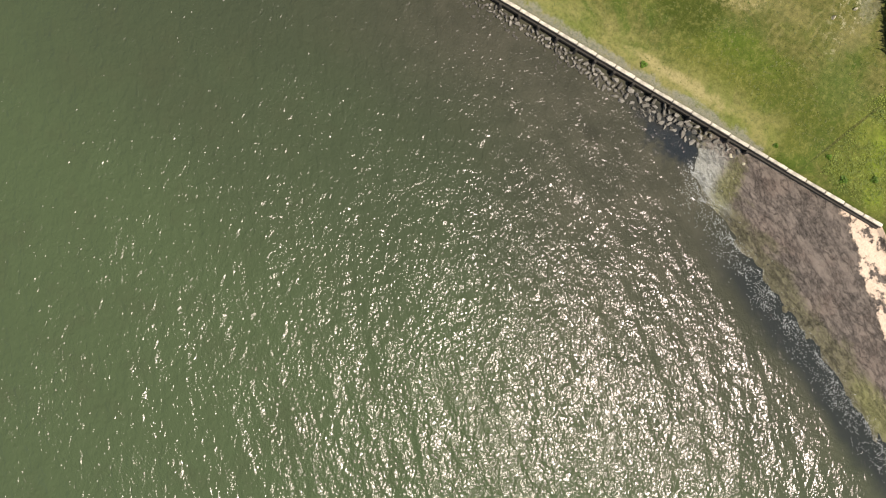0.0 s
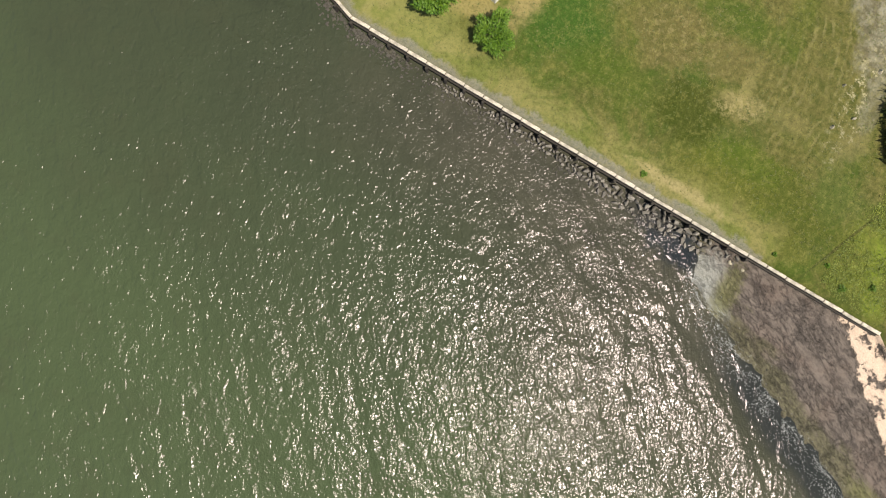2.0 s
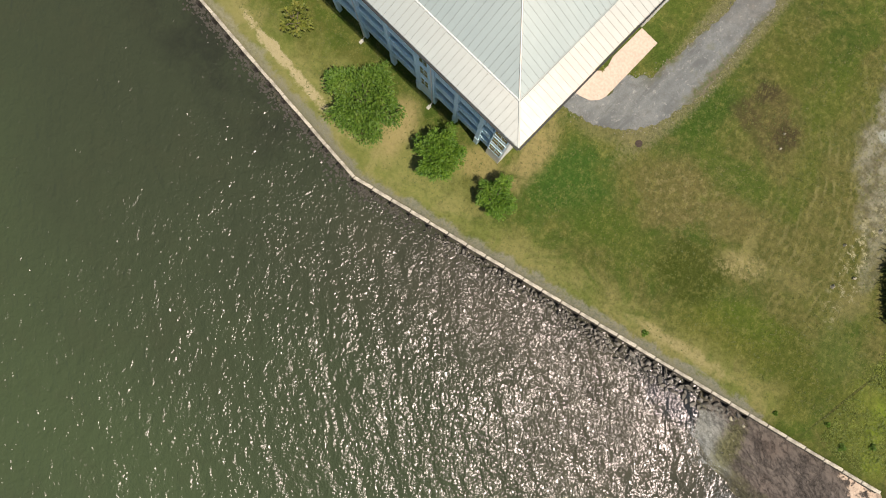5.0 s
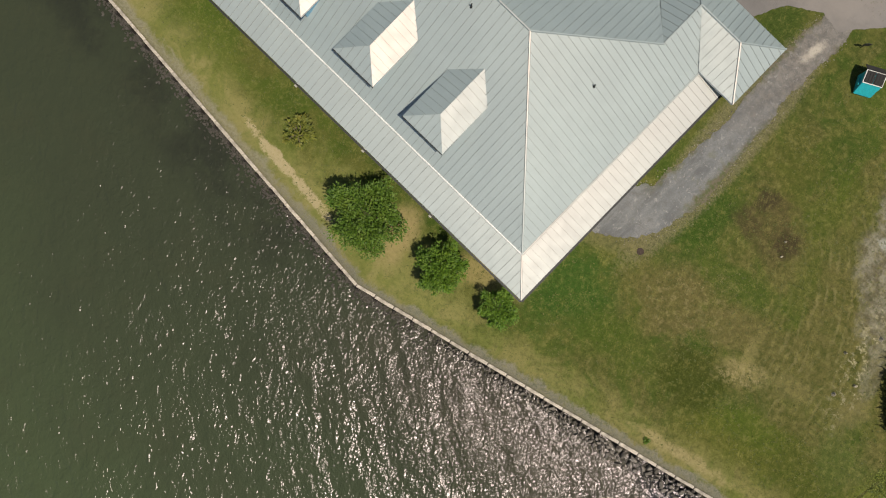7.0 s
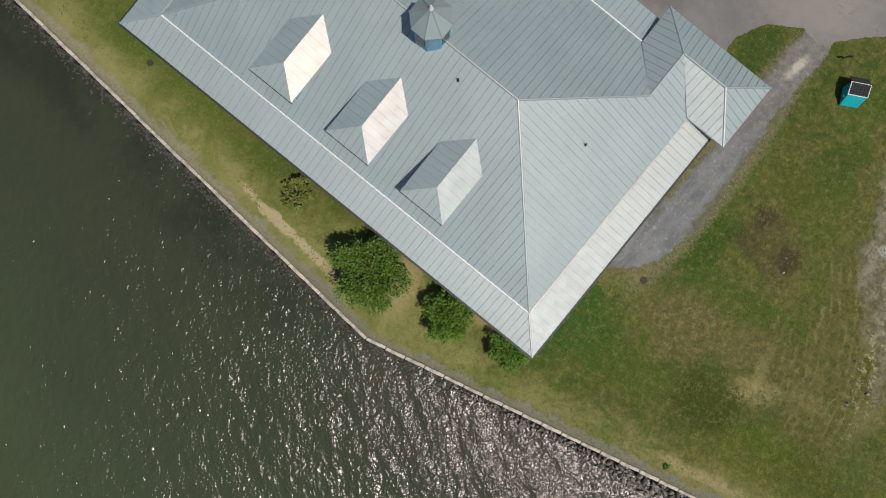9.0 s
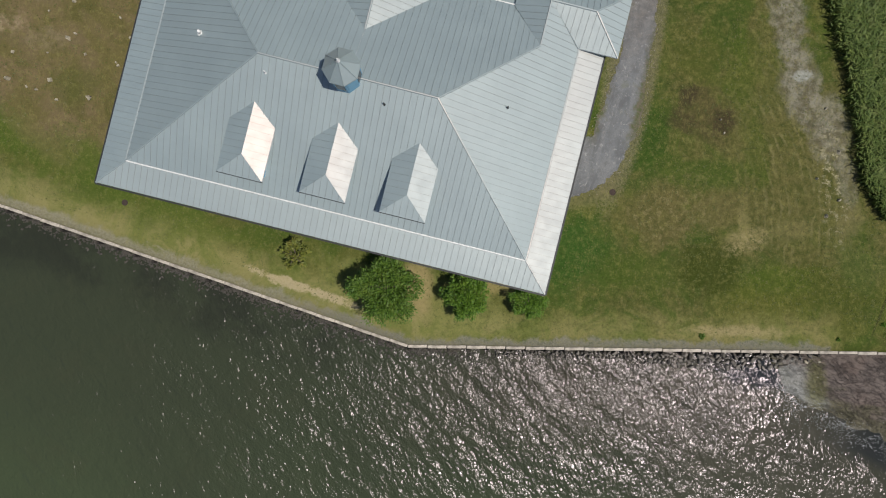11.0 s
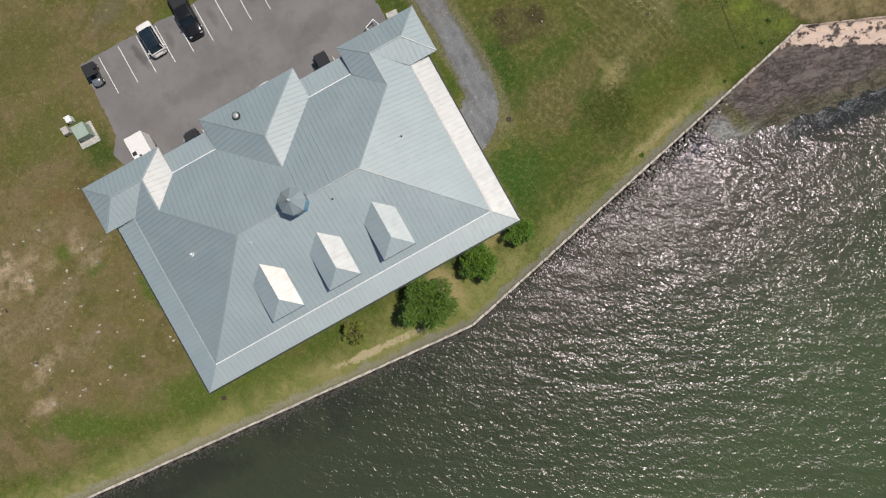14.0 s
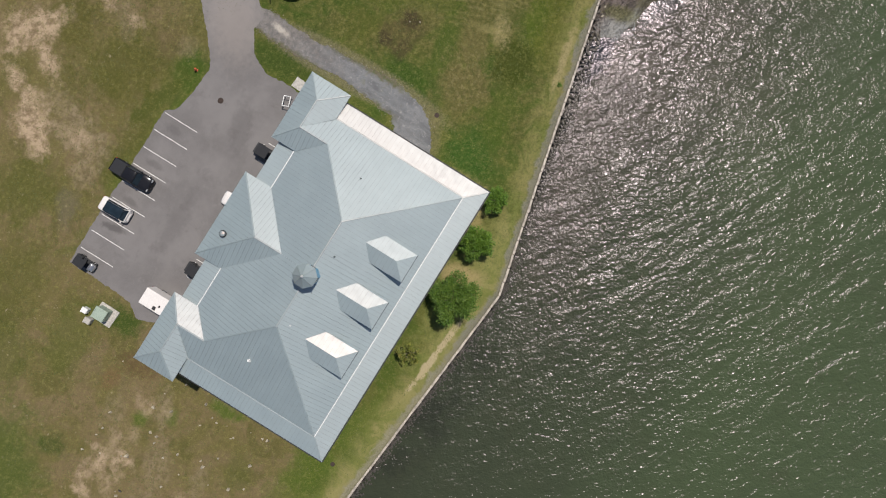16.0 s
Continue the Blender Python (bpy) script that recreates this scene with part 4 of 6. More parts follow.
def roof_slope(name, poly, eave, pitch=0.42, pieces=True, label=""):
    """A roof face: a deck, and on it folded metal panels with a raised seam each. eave: the way along the eave."""
    P = [Vector(p) for p in poly]
    e = Vector(eave).normalized()
    nrm = Vector((0, 0, 0))
    for a, b in zip(P, P[1:] + P[:1]):
        nrm += a.cross(b)
    nrm.normalize()
    if nrm.z < 0:
        nrm = -nrm
    u = nrm.cross(e)
    flat = [((p - P[0]).dot(e), (p - P[0]).dot(u)) for p in P]
    deck = part(name, slab([p - nrm * 0.02 for p in P], 0.14), WHITE_TRIM, house, label)
    s0, s1 = min(p[0] for p in flat), max(p[0] for p in flat)
    k = max(1, round((s1 - s0) / pitch))
    w = (s1 - s0) / k
    joined = bmesh.new()
    for i in range(k):
        a, b = s0 + i * w, s0 + (i + 1) * w
        strip = clip(clip(flat, 0, a + 0.012, False), 0, b - 0.004, True)
        if len(strip) < 3:
            continue
        at = lambda s, v, h: P[0] + e * s + u * v + nrm * h
        bm = bmesh.new() if pieces else joined
        top = [bm.verts.new(at(s, v, 0.012)) for s, v in strip]
        low = [bm.verts.new(at(s, v, -0.012)) for s, v in strip]
        f = bm.faces.new(top)
        f.normal_update()
        if f.normal.dot(nrm) < 0:
            f.normal_flip()
        for x in range(len(top)):
            y = (x + 1) % len(top)
            bm.faces.new((top[x], low[x], low[y], top[y]))
        # the seam stands along the panel's first edge
        edge = [p[1] for p in strip if abs(p[0] - (a + 0.012)) < 1e-4]
        if len(edge) >= 2 and max(edge) - min(edge) > 0.1 and i:
            v0, v1 = min(edge), max(edge)
            q = [bm.verts.new(at(a + ds, v, h)) for v in (v0, v1) for ds, h in ((-0.011, -0.01), (0.011, -0.01), (0.011, 0.04), (-0.011, 0.04))]
            for fi in ((0, 1, 2, 3), (7, 6, 5, 4), (1, 5, 6, 2), (2, 6, 7, 3), (3, 7, 4, 0)):
                bm.faces.new([q[x] for x in fi]).material_index = 1
        if pieces:
            part("roof_panel", bm, [ROOF, SEAM], deck)
    if pieces:
        joined.free()
    else:
        ob = part("roofing", joined, [ROOF, SEAM], deck)
        tagged(ob, kind="stuff")
    return deck


def roof_trim(name, p, q, r=0.045, lift=0.035, mat=None):
    """A folded metal cover along a ridge, hip or step."""
    bm = bmesh.new()
    p, q = Vector(p) + Vector((0, 0, lift)), Vector(q) + Vector((0, 0, lift))
    d = (q - p).normalized()
    side = d.cross(Vector((0, 0, 1))).normalized()
    up = side.cross(d)
    rings = []
    for c in (p, q):
        rings.append([bm.verts.new(c + side * s * r + up * h) for s, h in ((-1.5, -0.05), (-0.7, 0.03), (0.7, 0.03), (1.5, -0.05), (0.7, -0.03), (-0.7, -0.03))])
    for i in range(6):
        j = (i + 1) % 6
        bm.faces.new((rings[0][i], rings[0][j], rings[1][j], rings[1][i]))
    bm.faces.new(rings[0][::-1])
    bm.faces.new(rings[1])
    return part(name, bm, mat or ROOF, house)


SX, SY0, SY1 = 13.67, -10.12, 6.2
RX, RY = 5.62, -1.93
HI = STEP + 0.07
pz = HI + (SX - 11.05) * (RIDGE - HI) / (SX - RX)
vy = SY1 - (pz - HI) * (SY1 - RY) / (RIDGE - HI)
wy = SY1 - (WING - HI) * (SY1 - RY) / (RIDGE - HI)
roof_slope("south_slope", [(-SX, SY0, HI), (SX, SY0, HI), (RX, RY, RIDGE), (-RX, RY, RIDGE)], (1, 0, 0))
roof_slope("south_skirt", [(-15.5, -12, EAVE), (15.5, -12, EAVE), (SX, SY0, STEP), (-SX, SY0, STEP)], (1, 0, 0))
for s in (1, -1):
    side = "east" if s > 0 else "west"
    roof_slope(side + "_slope", [(s * SX, SY0, HI), (s * SX, 4.4, HI), (s * 11.05, 6.6, pz), (s * 11.05, vy, pz), (s * RX, RY, RIDGE)], (0, 1, 0))
    roof_slope("north_slope", [(0, RY, RIDGE), (s * RX, RY, RIDGE), (s * 11.05, vy, pz), (s * 8.85, SY1, HI), (s * 4.63, SY1, HI), (0, wy, WING)], (1, 0, 0), pieces=False)
    roof_slope(side + "_skirt", [(s * 15.5, -12, EAVE), (s * 15.5, 4.7, EAVE), (s * SX, 4.7, STEP), (s * SX, SY0, STEP)], (0, 1, 0), pieces=s > 0)
    roof_slope("north_skirt", [(s * 4.5, 8.1, EAVE), (s * 9.0, 8.1, EAVE), (s * 9.0, SY1 - 0.1, STEP), (s * 4.5, SY1 - 0.1, STEP)], (1, 0, 0), pieces=False)
    # corner pavilion
    roof_slope("pavilion_slope", [(s * 8.85, 8.75, PAV), (s * 16.3, 8.75, PAV), (s * 14.05, 6.6, PRIDGE), (s * 11.05, 6.6, PRIDGE)], (1, 0, 0), pieces=s > 0)
    roof_slope("pavilion_hip", [(s * 16.3, 8.75, PAV), (s * 16.3, 4.35, PAV), (s * 14.05, 6.6, PRIDGE)], (0, 1, 0), pieces=s > 0)
    roof_slope("pavilion_slope", [(s * 16.3, 4.35, PAV), (s * 13.6, 4.35, PAV), (s * 11.05, 6.6, PRIDGE), (s * 14.05, 6.6, PRIDGE)], (1, 0, 0), pieces=s > 0)
    roof_slope("pavilion_hip", [(s * 8.85, 8.75, PAV), (s * 11.05, 6.6, PRIDGE), (s * 11.05, vy, PRIDGE), (s * 8.85, SY1 - 0.1, PAV)], (0, 1, 0), pieces=False)
    # north wing
    roof_slope("wing_slope", [(s * 4.65, 9.15, STEP), (s * 4.65, SY1 - 0.05, STEP), (0, wy, WING), (0, 4.5, WING)], (0, 1, 0), pieces=False)
    for p, q in (((s * RX, RY, RIDGE), (s * SX, SY0, HI)), ((s * RX, RY, RIDGE), (s * 11.05, vy, pz)), ((s * SX, SY0, STEP), (s * 15.5, -12, EAVE)),
                 ((s * 14.05, 6.6, PRIDGE), (s * 16.3, 8.75, PAV)), ((s * 14.05, 6.6, PRIDGE), (s * 16.3, 4.35, PAV)), ((s * 11.05, 6.6, PRIDGE), (s * 14.05, 6.6, PRIDGE)),
                 ((s * 11.05, 6.6, PRIDGE), (s * 8.85, 8.75, PAV)), ((0, 4.5, WING), (s * 4.65, 9.15, STEP)), ((s * 11.05, vy, PRIDGE), (s * 11.05, 6.6, PRIDGE))):
        roof_trim("hip_cap", p, q)
    roof_trim("step_flashing", (s * SX, SY0, HI), (s * SX, 4.4, HI), 0.042, 0.022)
    roof_trim("step_flashing", (s * 4.6, SY1, HI), (s * 8.9, SY1, HI), 0.042, 0.022, WHITE_TRIM)
roof_slope("wing_hip", [(-4.65, 9.15, STEP), (4.65, 9.15, STEP), (0, 4.5, WING)], (1, 0, 0), pieces=False)
roof_trim("ridge_cap", (-RX, RY, RIDGE), (RX, RY, RIDGE))
roof_trim("ridge_cap", (0, wy, WING), (0, 4.5, WING))
roof_trim("step_flashing", (-SX, SY0, HI), (SX, SY0, HI), 0.042, 0.022, WHITE_TRIM)
# gutters along the eaves, their black painting in the shaded gap beside them
for p, q in (((-15.5, -12), (15.5, -12)), ((15.5, -12), (15.5, 4.6)), ((-15.5, -12), (-15.5, 4.6))):
    bm = bmesh.new()
    d = Vector((q[0] - p[0], q[1] - p[1], 0))
    m = Matrix.Translation((p[0], p[1], EAVE - 0.16)) @ Matrix.Rotation(math.atan2(d.y, d.x), 4, "Z")
    out = -1 if p[1] == q[1] or p[0] > 0 else 1
    box(bm, -0.05, d.length + 0.05, min(out * 0.03, out * 0.14), max(out * 0.03, out * 0.14), 0.0, 0.11, m)
    part("gutter", bm, BLACK_PLASTIC, house, "thin gutter along the eave, black for the shaded gap beside it")


def dormer(x):
    ob = part("dormer", slab([(x - 1.2, -9.0, 16.42), (x + 1.2, -9.0, 16.42), (x + 1.2, -5.9, 16.42), (x - 1.2, -5.9, 16.42)], 1.35), BLUE_GREY, house)
    ze, zr, yf = 16.5, 17.05, -9.4
    yb = SY0 + (ze - HI) * (RY - SY0) / (RIDGE - HI)
    yr = SY0 + (zr - HI) * (RY - SY0) / (RIDGE - HI)
    for poly, e in (([(x - 1.48, yf, ze), (x + 1.48, yf, ze), (x, -8.0, zr)], (1, 0, 0)),
                    ([(x + 1.48, yf, ze), (x + 1.48, yb, ze), (x, yr, zr), (x, -8.0, zr)], (0, 1, 0)),
                    ([(x - 1.48, yf, ze), (x - 1.48, yb, ze), (x, yr, zr), (x, -8.0, zr)], (0, 1, 0))):
        d = roof_slope("dormer_slope", poly, e, 0.42, pieces=False)
        d.parent = ob
    # dark strip added along the front to paint the eave's drop shadow
    part("eave_shadow_strip", boxes((x - 1.5, x + 1.5, yf - 0.05, yf - 0.005, ze - 0.15, ze - 0.01)), BLACK_PLASTIC, ob, "thin dark strip painting in the eave's drop shadow")
    win = boxes((x - 0.95, x + 0.95, -9.06, -9.0, 15.35, 15.43), (x - 0.95, x + 0.95, -9.06, -9.0, 16.2, 16.28), (x - 0.95, x - 0.87, -9.06, -9.0, 15.43, 16.2),
                (x + 0.87, x + 0.95, -9.06, -9.0, 15.43, 16.2), (x - 0.03, x + 0.03, -9.055, -9.0, 15.43, 16.2))
    part("window_frame", win, WHITE_TRIM, ob)
    part("pane", boxes((x - 0.87, x + 0.87, -9.03, -9.005, 15.43, 16.2)), DARK_GLASS, ob)


for x in (-5.5, -0.1, 5.12):
    dormer(x)


def cupola():
    c = (-0.1, -1.98)
    ring = lambda r, z: [(c[0] + r * math.cos(radians(22.5 + 45 * i)), c[1] + r * math.sin(radians(22.5 + 45 * i)), z) for i in range(8)]
    ob = part("cupola", slab(ring(0.98, 20.0), 2.6), BLUE_GREY, house, "eight-sided lantern with a peaked metal roof")
    lo, tip = ring(1.14, 20.0), Vector((c[0], c[1], 21.2))
    for i in range(8):
        a, b = Vector(lo[i]), Vector(lo[(i + 1) % 8])
        bm = bmesh.new()
        v = [bm.verts.new(p) for p in (a, b, tip, a - Vector((0, 0, 0.1)), b - Vector((0, 0, 0.1)), tip - Vector((0, 0, 0.1)))]
        for f in ((0, 1, 2), (5, 4, 3), (0, 3, 4, 1), (1, 4, 5, 2), (2, 5, 3, 0)):
            bm.faces.new([v[k] for k in f])
        part("roof_panel", bm, ROOF, ob)
        bm = bmesh.new()
        rod(bm, a + Vector((0, 0, 0.02)), tip + Vector((0, 0, 0.02)), 0.035, 0.03, 5)
        part("rib", bm, ROOF, ob)
        p, q = Vector(ring(0.99, 18.9)[i]), Vector(ring(0.99, 18.9)[(i + 1) % 8])
        mid, d = (p + q) / 2, (q - p).normalized()
        m = Matrix.Translation(mid) @ Matrix.Rotation(math.atan2(d.y, d.x), 4, "Z")
        bm = bmesh.new()
        box(bm, -0.27, 0.27, -0.035, 0.01, -0.45, 0.85, m)
        part("louvre", bm, DARK_GLASS if i % 2 else BLUE_GREY, ob)
    bm = bmesh.new()
    rod(bm, tip - Vector((0, 0, 0.08)), tip + Vector((0, 0, 0.1)), 0.13, 0.09, 10)
    rod(bm, tip + Vector((0, 0, 0.1)), tip + Vector((0, 0, 0.32)), 0.09, 0.03, 10)
    part("finial", bm, WHITE_TRIM, ob, smooth=False)


cupola()


def roof_pipe(x, y, z, r, mat, h=0.35):
    bm = bmesh.new()
    rod(bm, (x, y, z - 0.3), (x, y, z + h), r, r, 10)
    rod(bm, (x, y, z - 0.02), (x, y, z + 0.06), r * 2.2, r * 1.1, 10)
    part("vent_pipe", bm, mat, house)


def on_roof(x, y):
    return min(HI + (SX - abs(x)) * (RIDGE - HI) / (SX - RX), HI + (y - SY0) * (RIDGE - HI) / (RY - SY0))


for x, y in ((9.93, -1.0), (-10.2, -1.1), (-5.0, -2.9), (2.5, -3.0)):
    roof_pipe(x, y, on_roof(x, y), 0.1 if x < -9 else 0.042, WHITE_TRIM if x < -4 else BLACK_PLASTIC)
# the round flue on the wing
bm = bmesh.new()
rod(bm, (-1.47, 7.52, 14.8), (-1.47, 7.52, 15.72), 0.2, 0.2, 18)
flue = part("flue", bm, SEAM, house, "round metal flue with a pale domed cap")
# black ring added to draw the crescent of shadow round the cap
bm = bmesh.new()
rod(bm, (-1.47, 7.52, 15.6), (-1.47, 7.52, 15.74), 0.36, 0.33, 20)
part("cap_shadow_ring", bm, BLACK_PLASTIC, flue, "dark ring painting in the shadow round the cap")
bm = bmesh.new()
rod(bm, (-1.47, 7.52, 15.76), (-1.47, 7.52, 15.86), 0.28, 0.24, 20)
rod(bm, (-1.47, 7.52, 15.86), (-1.47, 7.52, 15.91), 0.24, 0.08, 20)
part("cap", bm, SEAM, flue, "pale domed cap")


# ---- walls, porches and windows of the building ----
CX, CY0, CY1 = 14.75, -9.5, 6.9
part("wall", boxes((-CX + 0.26, CX - 0.26, CY0, CY0 + 0.25, 0, 14.1)), WHITE_WALL, house)
part("wall", boxes((-CX + 0.26, CX - 0.26, CY1 - 0.25, CY1, 0, 14.1)), WHITE_WALL, house)
for s in (1, -1):
    part("wall", boxes((min(s * CX, s * (CX - 0.25)), max(s * CX, s * (CX - 0.25)), CY0, CY1 - 0.25, 0, 13.8)), WHITE_WALL, house)
    # corner towers on the car park side
    x0, x1 = sorted((s * 9.6, s * 15.5))
    part("stair_tower", boxes((x0, x1, 5.05, 8.05, 0, 14.5)), WHITE_WALL, house)
    # closed corner rooms towards the sea, and closed bays between the porches
    x0, x1 = sorted((s * 13.42, s * 14.78))
    part("corner_room", boxes((x0, x1, -11.08, CY0 - 0.004, 0, 13.75)), WHITE_WALL, house)
    x0, x1 = sorted((s * 6.1, s * 7.45))
    part("window_bay", boxes((x0, x1, -11.1, CY0 - 0.004, 0, 13.75)), PALE_BLUE, house)
part("north_wing", boxes((-3.9, 3.9, CY1, 8.4, 0, 14.35)), WHITE_WALL, house)
FLOORS = (2.3, 5.0, 7.65, 10.3)
POSTS = (-12.3, -9.9, -7.6, -5.95, -3.1, 0.0, 3.1, 5.95, 7.6, 9.9, 12.3)
BAYS = ((-13.4, -12.3), (-12.3, -9.9), (-9.9, -7.6), (-5.95, -3.1), (-3.1, 0.0), (0.0, 3.1), (3.1, 5.95), (7.6, 9.9), (9.9, 12.3), (12.3, 13.4))
for z in FLOORS:
    for x0, x1 in ((-13.41, -7.46), (-6.09, 6.09), (7.46, 13.41)):
        part("porch_floor", boxes((x0, x1, -11.0, CY0 - 0.004, z - 0.3, z)), PALE_BLUE, house)
for x0, x1 in ((-13.41, -7.46), (-6.09, 6.09), (7.46, 13.41)):
    part("porch_ceiling", boxes((x0, x1, -11.0, CY0 - 0.004, 13.3, 13.5)), WHITE_TRIM, house)
post = None
for x in POSTS:
    m = pose(x, -11.0, 0)
    if post is None:
        bm = boxes((-0.15, 0.15, -0.13, 0.13, 2.02, 13.3), (-0.19, 0.19, -0.16, 0.16, 0.0, 2.0), (-0.2, 0.2, -0.17, 0.17, 13.0, 13.28))
        post = part("porch_post", bm, PALE_BLUE, house)
        post.matrix_basis = m
    else:
        again("porch_post", post, house, m)
# rafter ends under the eaves
tail = None
spots = [pose(-15.1 + 0.6 * i, -12.0, EAVE - 0.13) for i in range(51)]
spots += [pose(s * 15.5, -11.6 + 0.6 * i, EAVE - 0.13, 0, 0, 90 * s) for s in (1, -1) for i in range(27)]
for m in spots:
    if tail is None:
        tail = part("rafter_end", boxes((-0.05, 0.05, 0.06, 0.85, -0.17, 0.0)), WHITE_TRIM, house)
        tail.matrix_basis = m
    else:
        again("rafter_end", tail, house, m)


def railing(length):
    bm = boxes((-length / 2, length / 2, -0.06, 0.06, 1.12, 1.22), (-length / 2, length / 2, -0.03, 0.03, 0.08, 0.17))
    k = int(length / 0.15)
    for i in range(k):
        x = -length / 2 + (i + 0.5) * length / k
        box(bm, x - 0.042, x + 0.042, -0.022, 0.022, 0.17, 1.12)
    return bm


def window_set(w, h, t=0.06):
    frame_bm = boxes((-w / 2, w / 2, -0.05, 0, 0, t), (-w / 2, w / 2, -0.05, 0, h - t, h), (-w / 2, -w / 2 + t, -0.05, 0, t, h - t),
                     (w / 2 - t, w / 2, -0.05, 0, t, h - t), (-0.022, 0.022, -0.045, 0, t, h - t), (-w / 2 + t, -0.022, -0.042, 0, h * 0.55, h * 0.55 + 0.035),
                     (0.022, w / 2 - t, -0.042, 0, h * 0.55, h * 0.55 + 0.035))
    return frame_bm, boxes((-w / 2 + t, w / 2 - t, -0.03, -0.004, t, h - t))


rails, windows = {}, {}


def add_rail(length, m):
    key = round(length, 2)
    if key not in rails:
        rails[key] = part("railing", railing(length), PALE_BLUE, house)
        rails[key].matrix_basis = m
    else:
        again("railing", rails[key], house, m)


def add_window(w, h, m):
    key = (w, h)
    if key not in windows:
        f, p = window_set(w, h)
        fo = part("window", f, PALE_BLUE, house)
        fo.matrix_basis = m
        windows[key] = (fo, part("pane", p, DARK_GLASS, fo))
    else:
        fo = again("window", windows[key][0], house, m)
        again("pane", windows[key][1], fo)


for z in FLOORS:
    for a, b in BAYS:
        add_rail(b - a - 0.3, pose((a + b) / 2, -11.0, z))
        if b - a > 2:
            add_window(1.7, 2.0, pose((a + b) / 2, CY0 - 0.004, z + 0.05))
    for s in (1, -1):
        add_window(1.2, 1.85, pose(s * 14.05, -11.084, z + 0.45))
        add_window(0.85, 1.7, pose(s * 6.78, -11.104, z + 0.5))
        add_window(1.5, 1.5, pose(s * 12.5, 8.054, z + 0.7, 0, 0, 180))
        add_window(1.7, 1.5, pose(s * 6.5, CY1 + 0.004, z + 0.6, 0, 0, 180))
        add_window(1.7, 1.5, pose(s * 1.9, 8.404, z + 0.6, 0, 0, 180))
# downpipes with splash blocks
for x in (-7.6, 0.0, 7.6):
    bm = bmesh.new()
    rod(bm, (x, -11.24, 0.35), (x, -11.24, 13.6), 0.045, 0.045, 8)
    rod(bm, (x, -11.24, 0.35), (x, -11.5, 0.12), 0.045, 0.045, 8)
    pipe = part("downpipe", bm, WHITE_TRIM, house)
    part("splash_block", soft_box(x - 0.13, x + 0.13, -11.85, -11.45, 0.0, 0.07, 0.02, 1), CONCRETE, pipe)


# ---- plants ----
def leaves_mesh(name, spots, size, narrow, rng):
    """Many small folded leaves, one mesh. spots: centre, way it points."""
    verts, faces = [], []
    for c, d in spots:
        s = size * rng.uniform(0.6, 1.35)
        d = (d + Vector((rng.gauss(0, 0.45), rng.gauss(0, 0.45), rng.gauss(0, 0.4)))).normalized()
        side = d.cross(Vector((rng.gauss(0, 0.5), rng.gauss(0, 0.5), 1))).normalized() * s * narrow
        mid = c + d * s * 0.5 + Vector((0, 0, -0.06 * s))
        i = len(verts)
        verts += [c, mid + side, c + d * s + Vector((0, 0, -0.18 * s)), mid - side]
        faces += [(i, i + 1, i + 2), (i, i + 2, i + 3)]
    me = bpy.data.meshes.new(name)
    me.from_pydata([tuple(v) for v in verts], [], faces)
    return me


def tree(label, at, height, radius, leaf, clumps, per, size, seed, group="", flat=0.62, base=0.25, open_crown=0.0):
    rng = random.Random(seed)
    ob = thing("tree", label, "tree", group, at=at)
    bm = bmesh.new()
    lean = Vector((rng.uniform(-0.15, 0.15), rng.uniform(-0.15, 0.15), 0))
    z1 = height * 0.42
    r = 0.03 * height
    rod(bm, (0, 0, -0.1), (0, 0, 0.25), r * 1.5, r, 9)
    rod(bm, (0, 0, 0.2), lean + Vector((0, 0, z1)), r, r * 0.75, 9)
    part("trunk", bm, BARK, ob, smooth=True)
    mid = Vector((0, 0, height * 0.6))
    centres = []
    while len(centres) < clumps:
        p = Vector((rng.uniform(-1, 1), rng.uniform(-1, 1), rng.uniform(-1, 1)))
        a = math.atan2(p.y, p.x)
        lim = 0.8 + 0.32 * noise.noise((2.1 * math.cos(a) + seed, 2.1 * math.sin(a), p.z)) + 0.07 * math.sin(5 * a + seed)
        if not base < p.length < lim:
            continue
        if open_crown and noise.noise((p.x * 2 + seed, p.y * 2, p.z * 2)) < open_crown - 0.5:
            continue
        centres.append(mid + Vector((p.x * radius, p.y * radius, p.z * height * flat * 0.62)))
    # limbs reach for the clumps
    for k in range(9):
        c = centres[k * len(centres) // 9]
        bm = bmesh.new()
        a = lean + Vector((0, 0, z1 * rng.uniform(0.7, 0.98)))
        b = a.lerp(c, 0.5) + Vector((0, 0, 0.12 * height))
        rod(bm, a, b, r * 0.5, r * 0.32, 6)
        rod(bm, b, c, r * 0.32, r * 0.08, 6)
        part("limb", bm, BARK, ob)
    spots = []
    for c in centres:
        spread = radius * rng.uniform(0.11, 0.21)
        out = Vector((c.x, c.y, (c.z - mid.z) * 0.8)) / radius
        for _ in range(per):
            q = Vector((rng.gauss(0, 1), rng.gauss(0, 1), rng.gauss(0, 0.75)))
            if q.length > 1.9:
                continue
            spots.append((c + q * spread * 0.62, (out + q * 0.45 + Vector((0, 0, 0.25))).normalized()))
    me = leaves_mesh("crown", spots, size, 0.24, rng)
    me.materials.append(leaf)
    crown = new("crown", me)
    crown.parent = ob
    return ob


tree("broad green shade tree beside the sea wall", (4.35, -15.25, 0), 5.1, 3.3, LEAF_A, 165, 120, 0.21, 11)
tree("rounded dense green tree by the building", (10.95, -14.25, 0), 3.9, 2.3, LEAF_B, 105, 110, 0.185, 23)
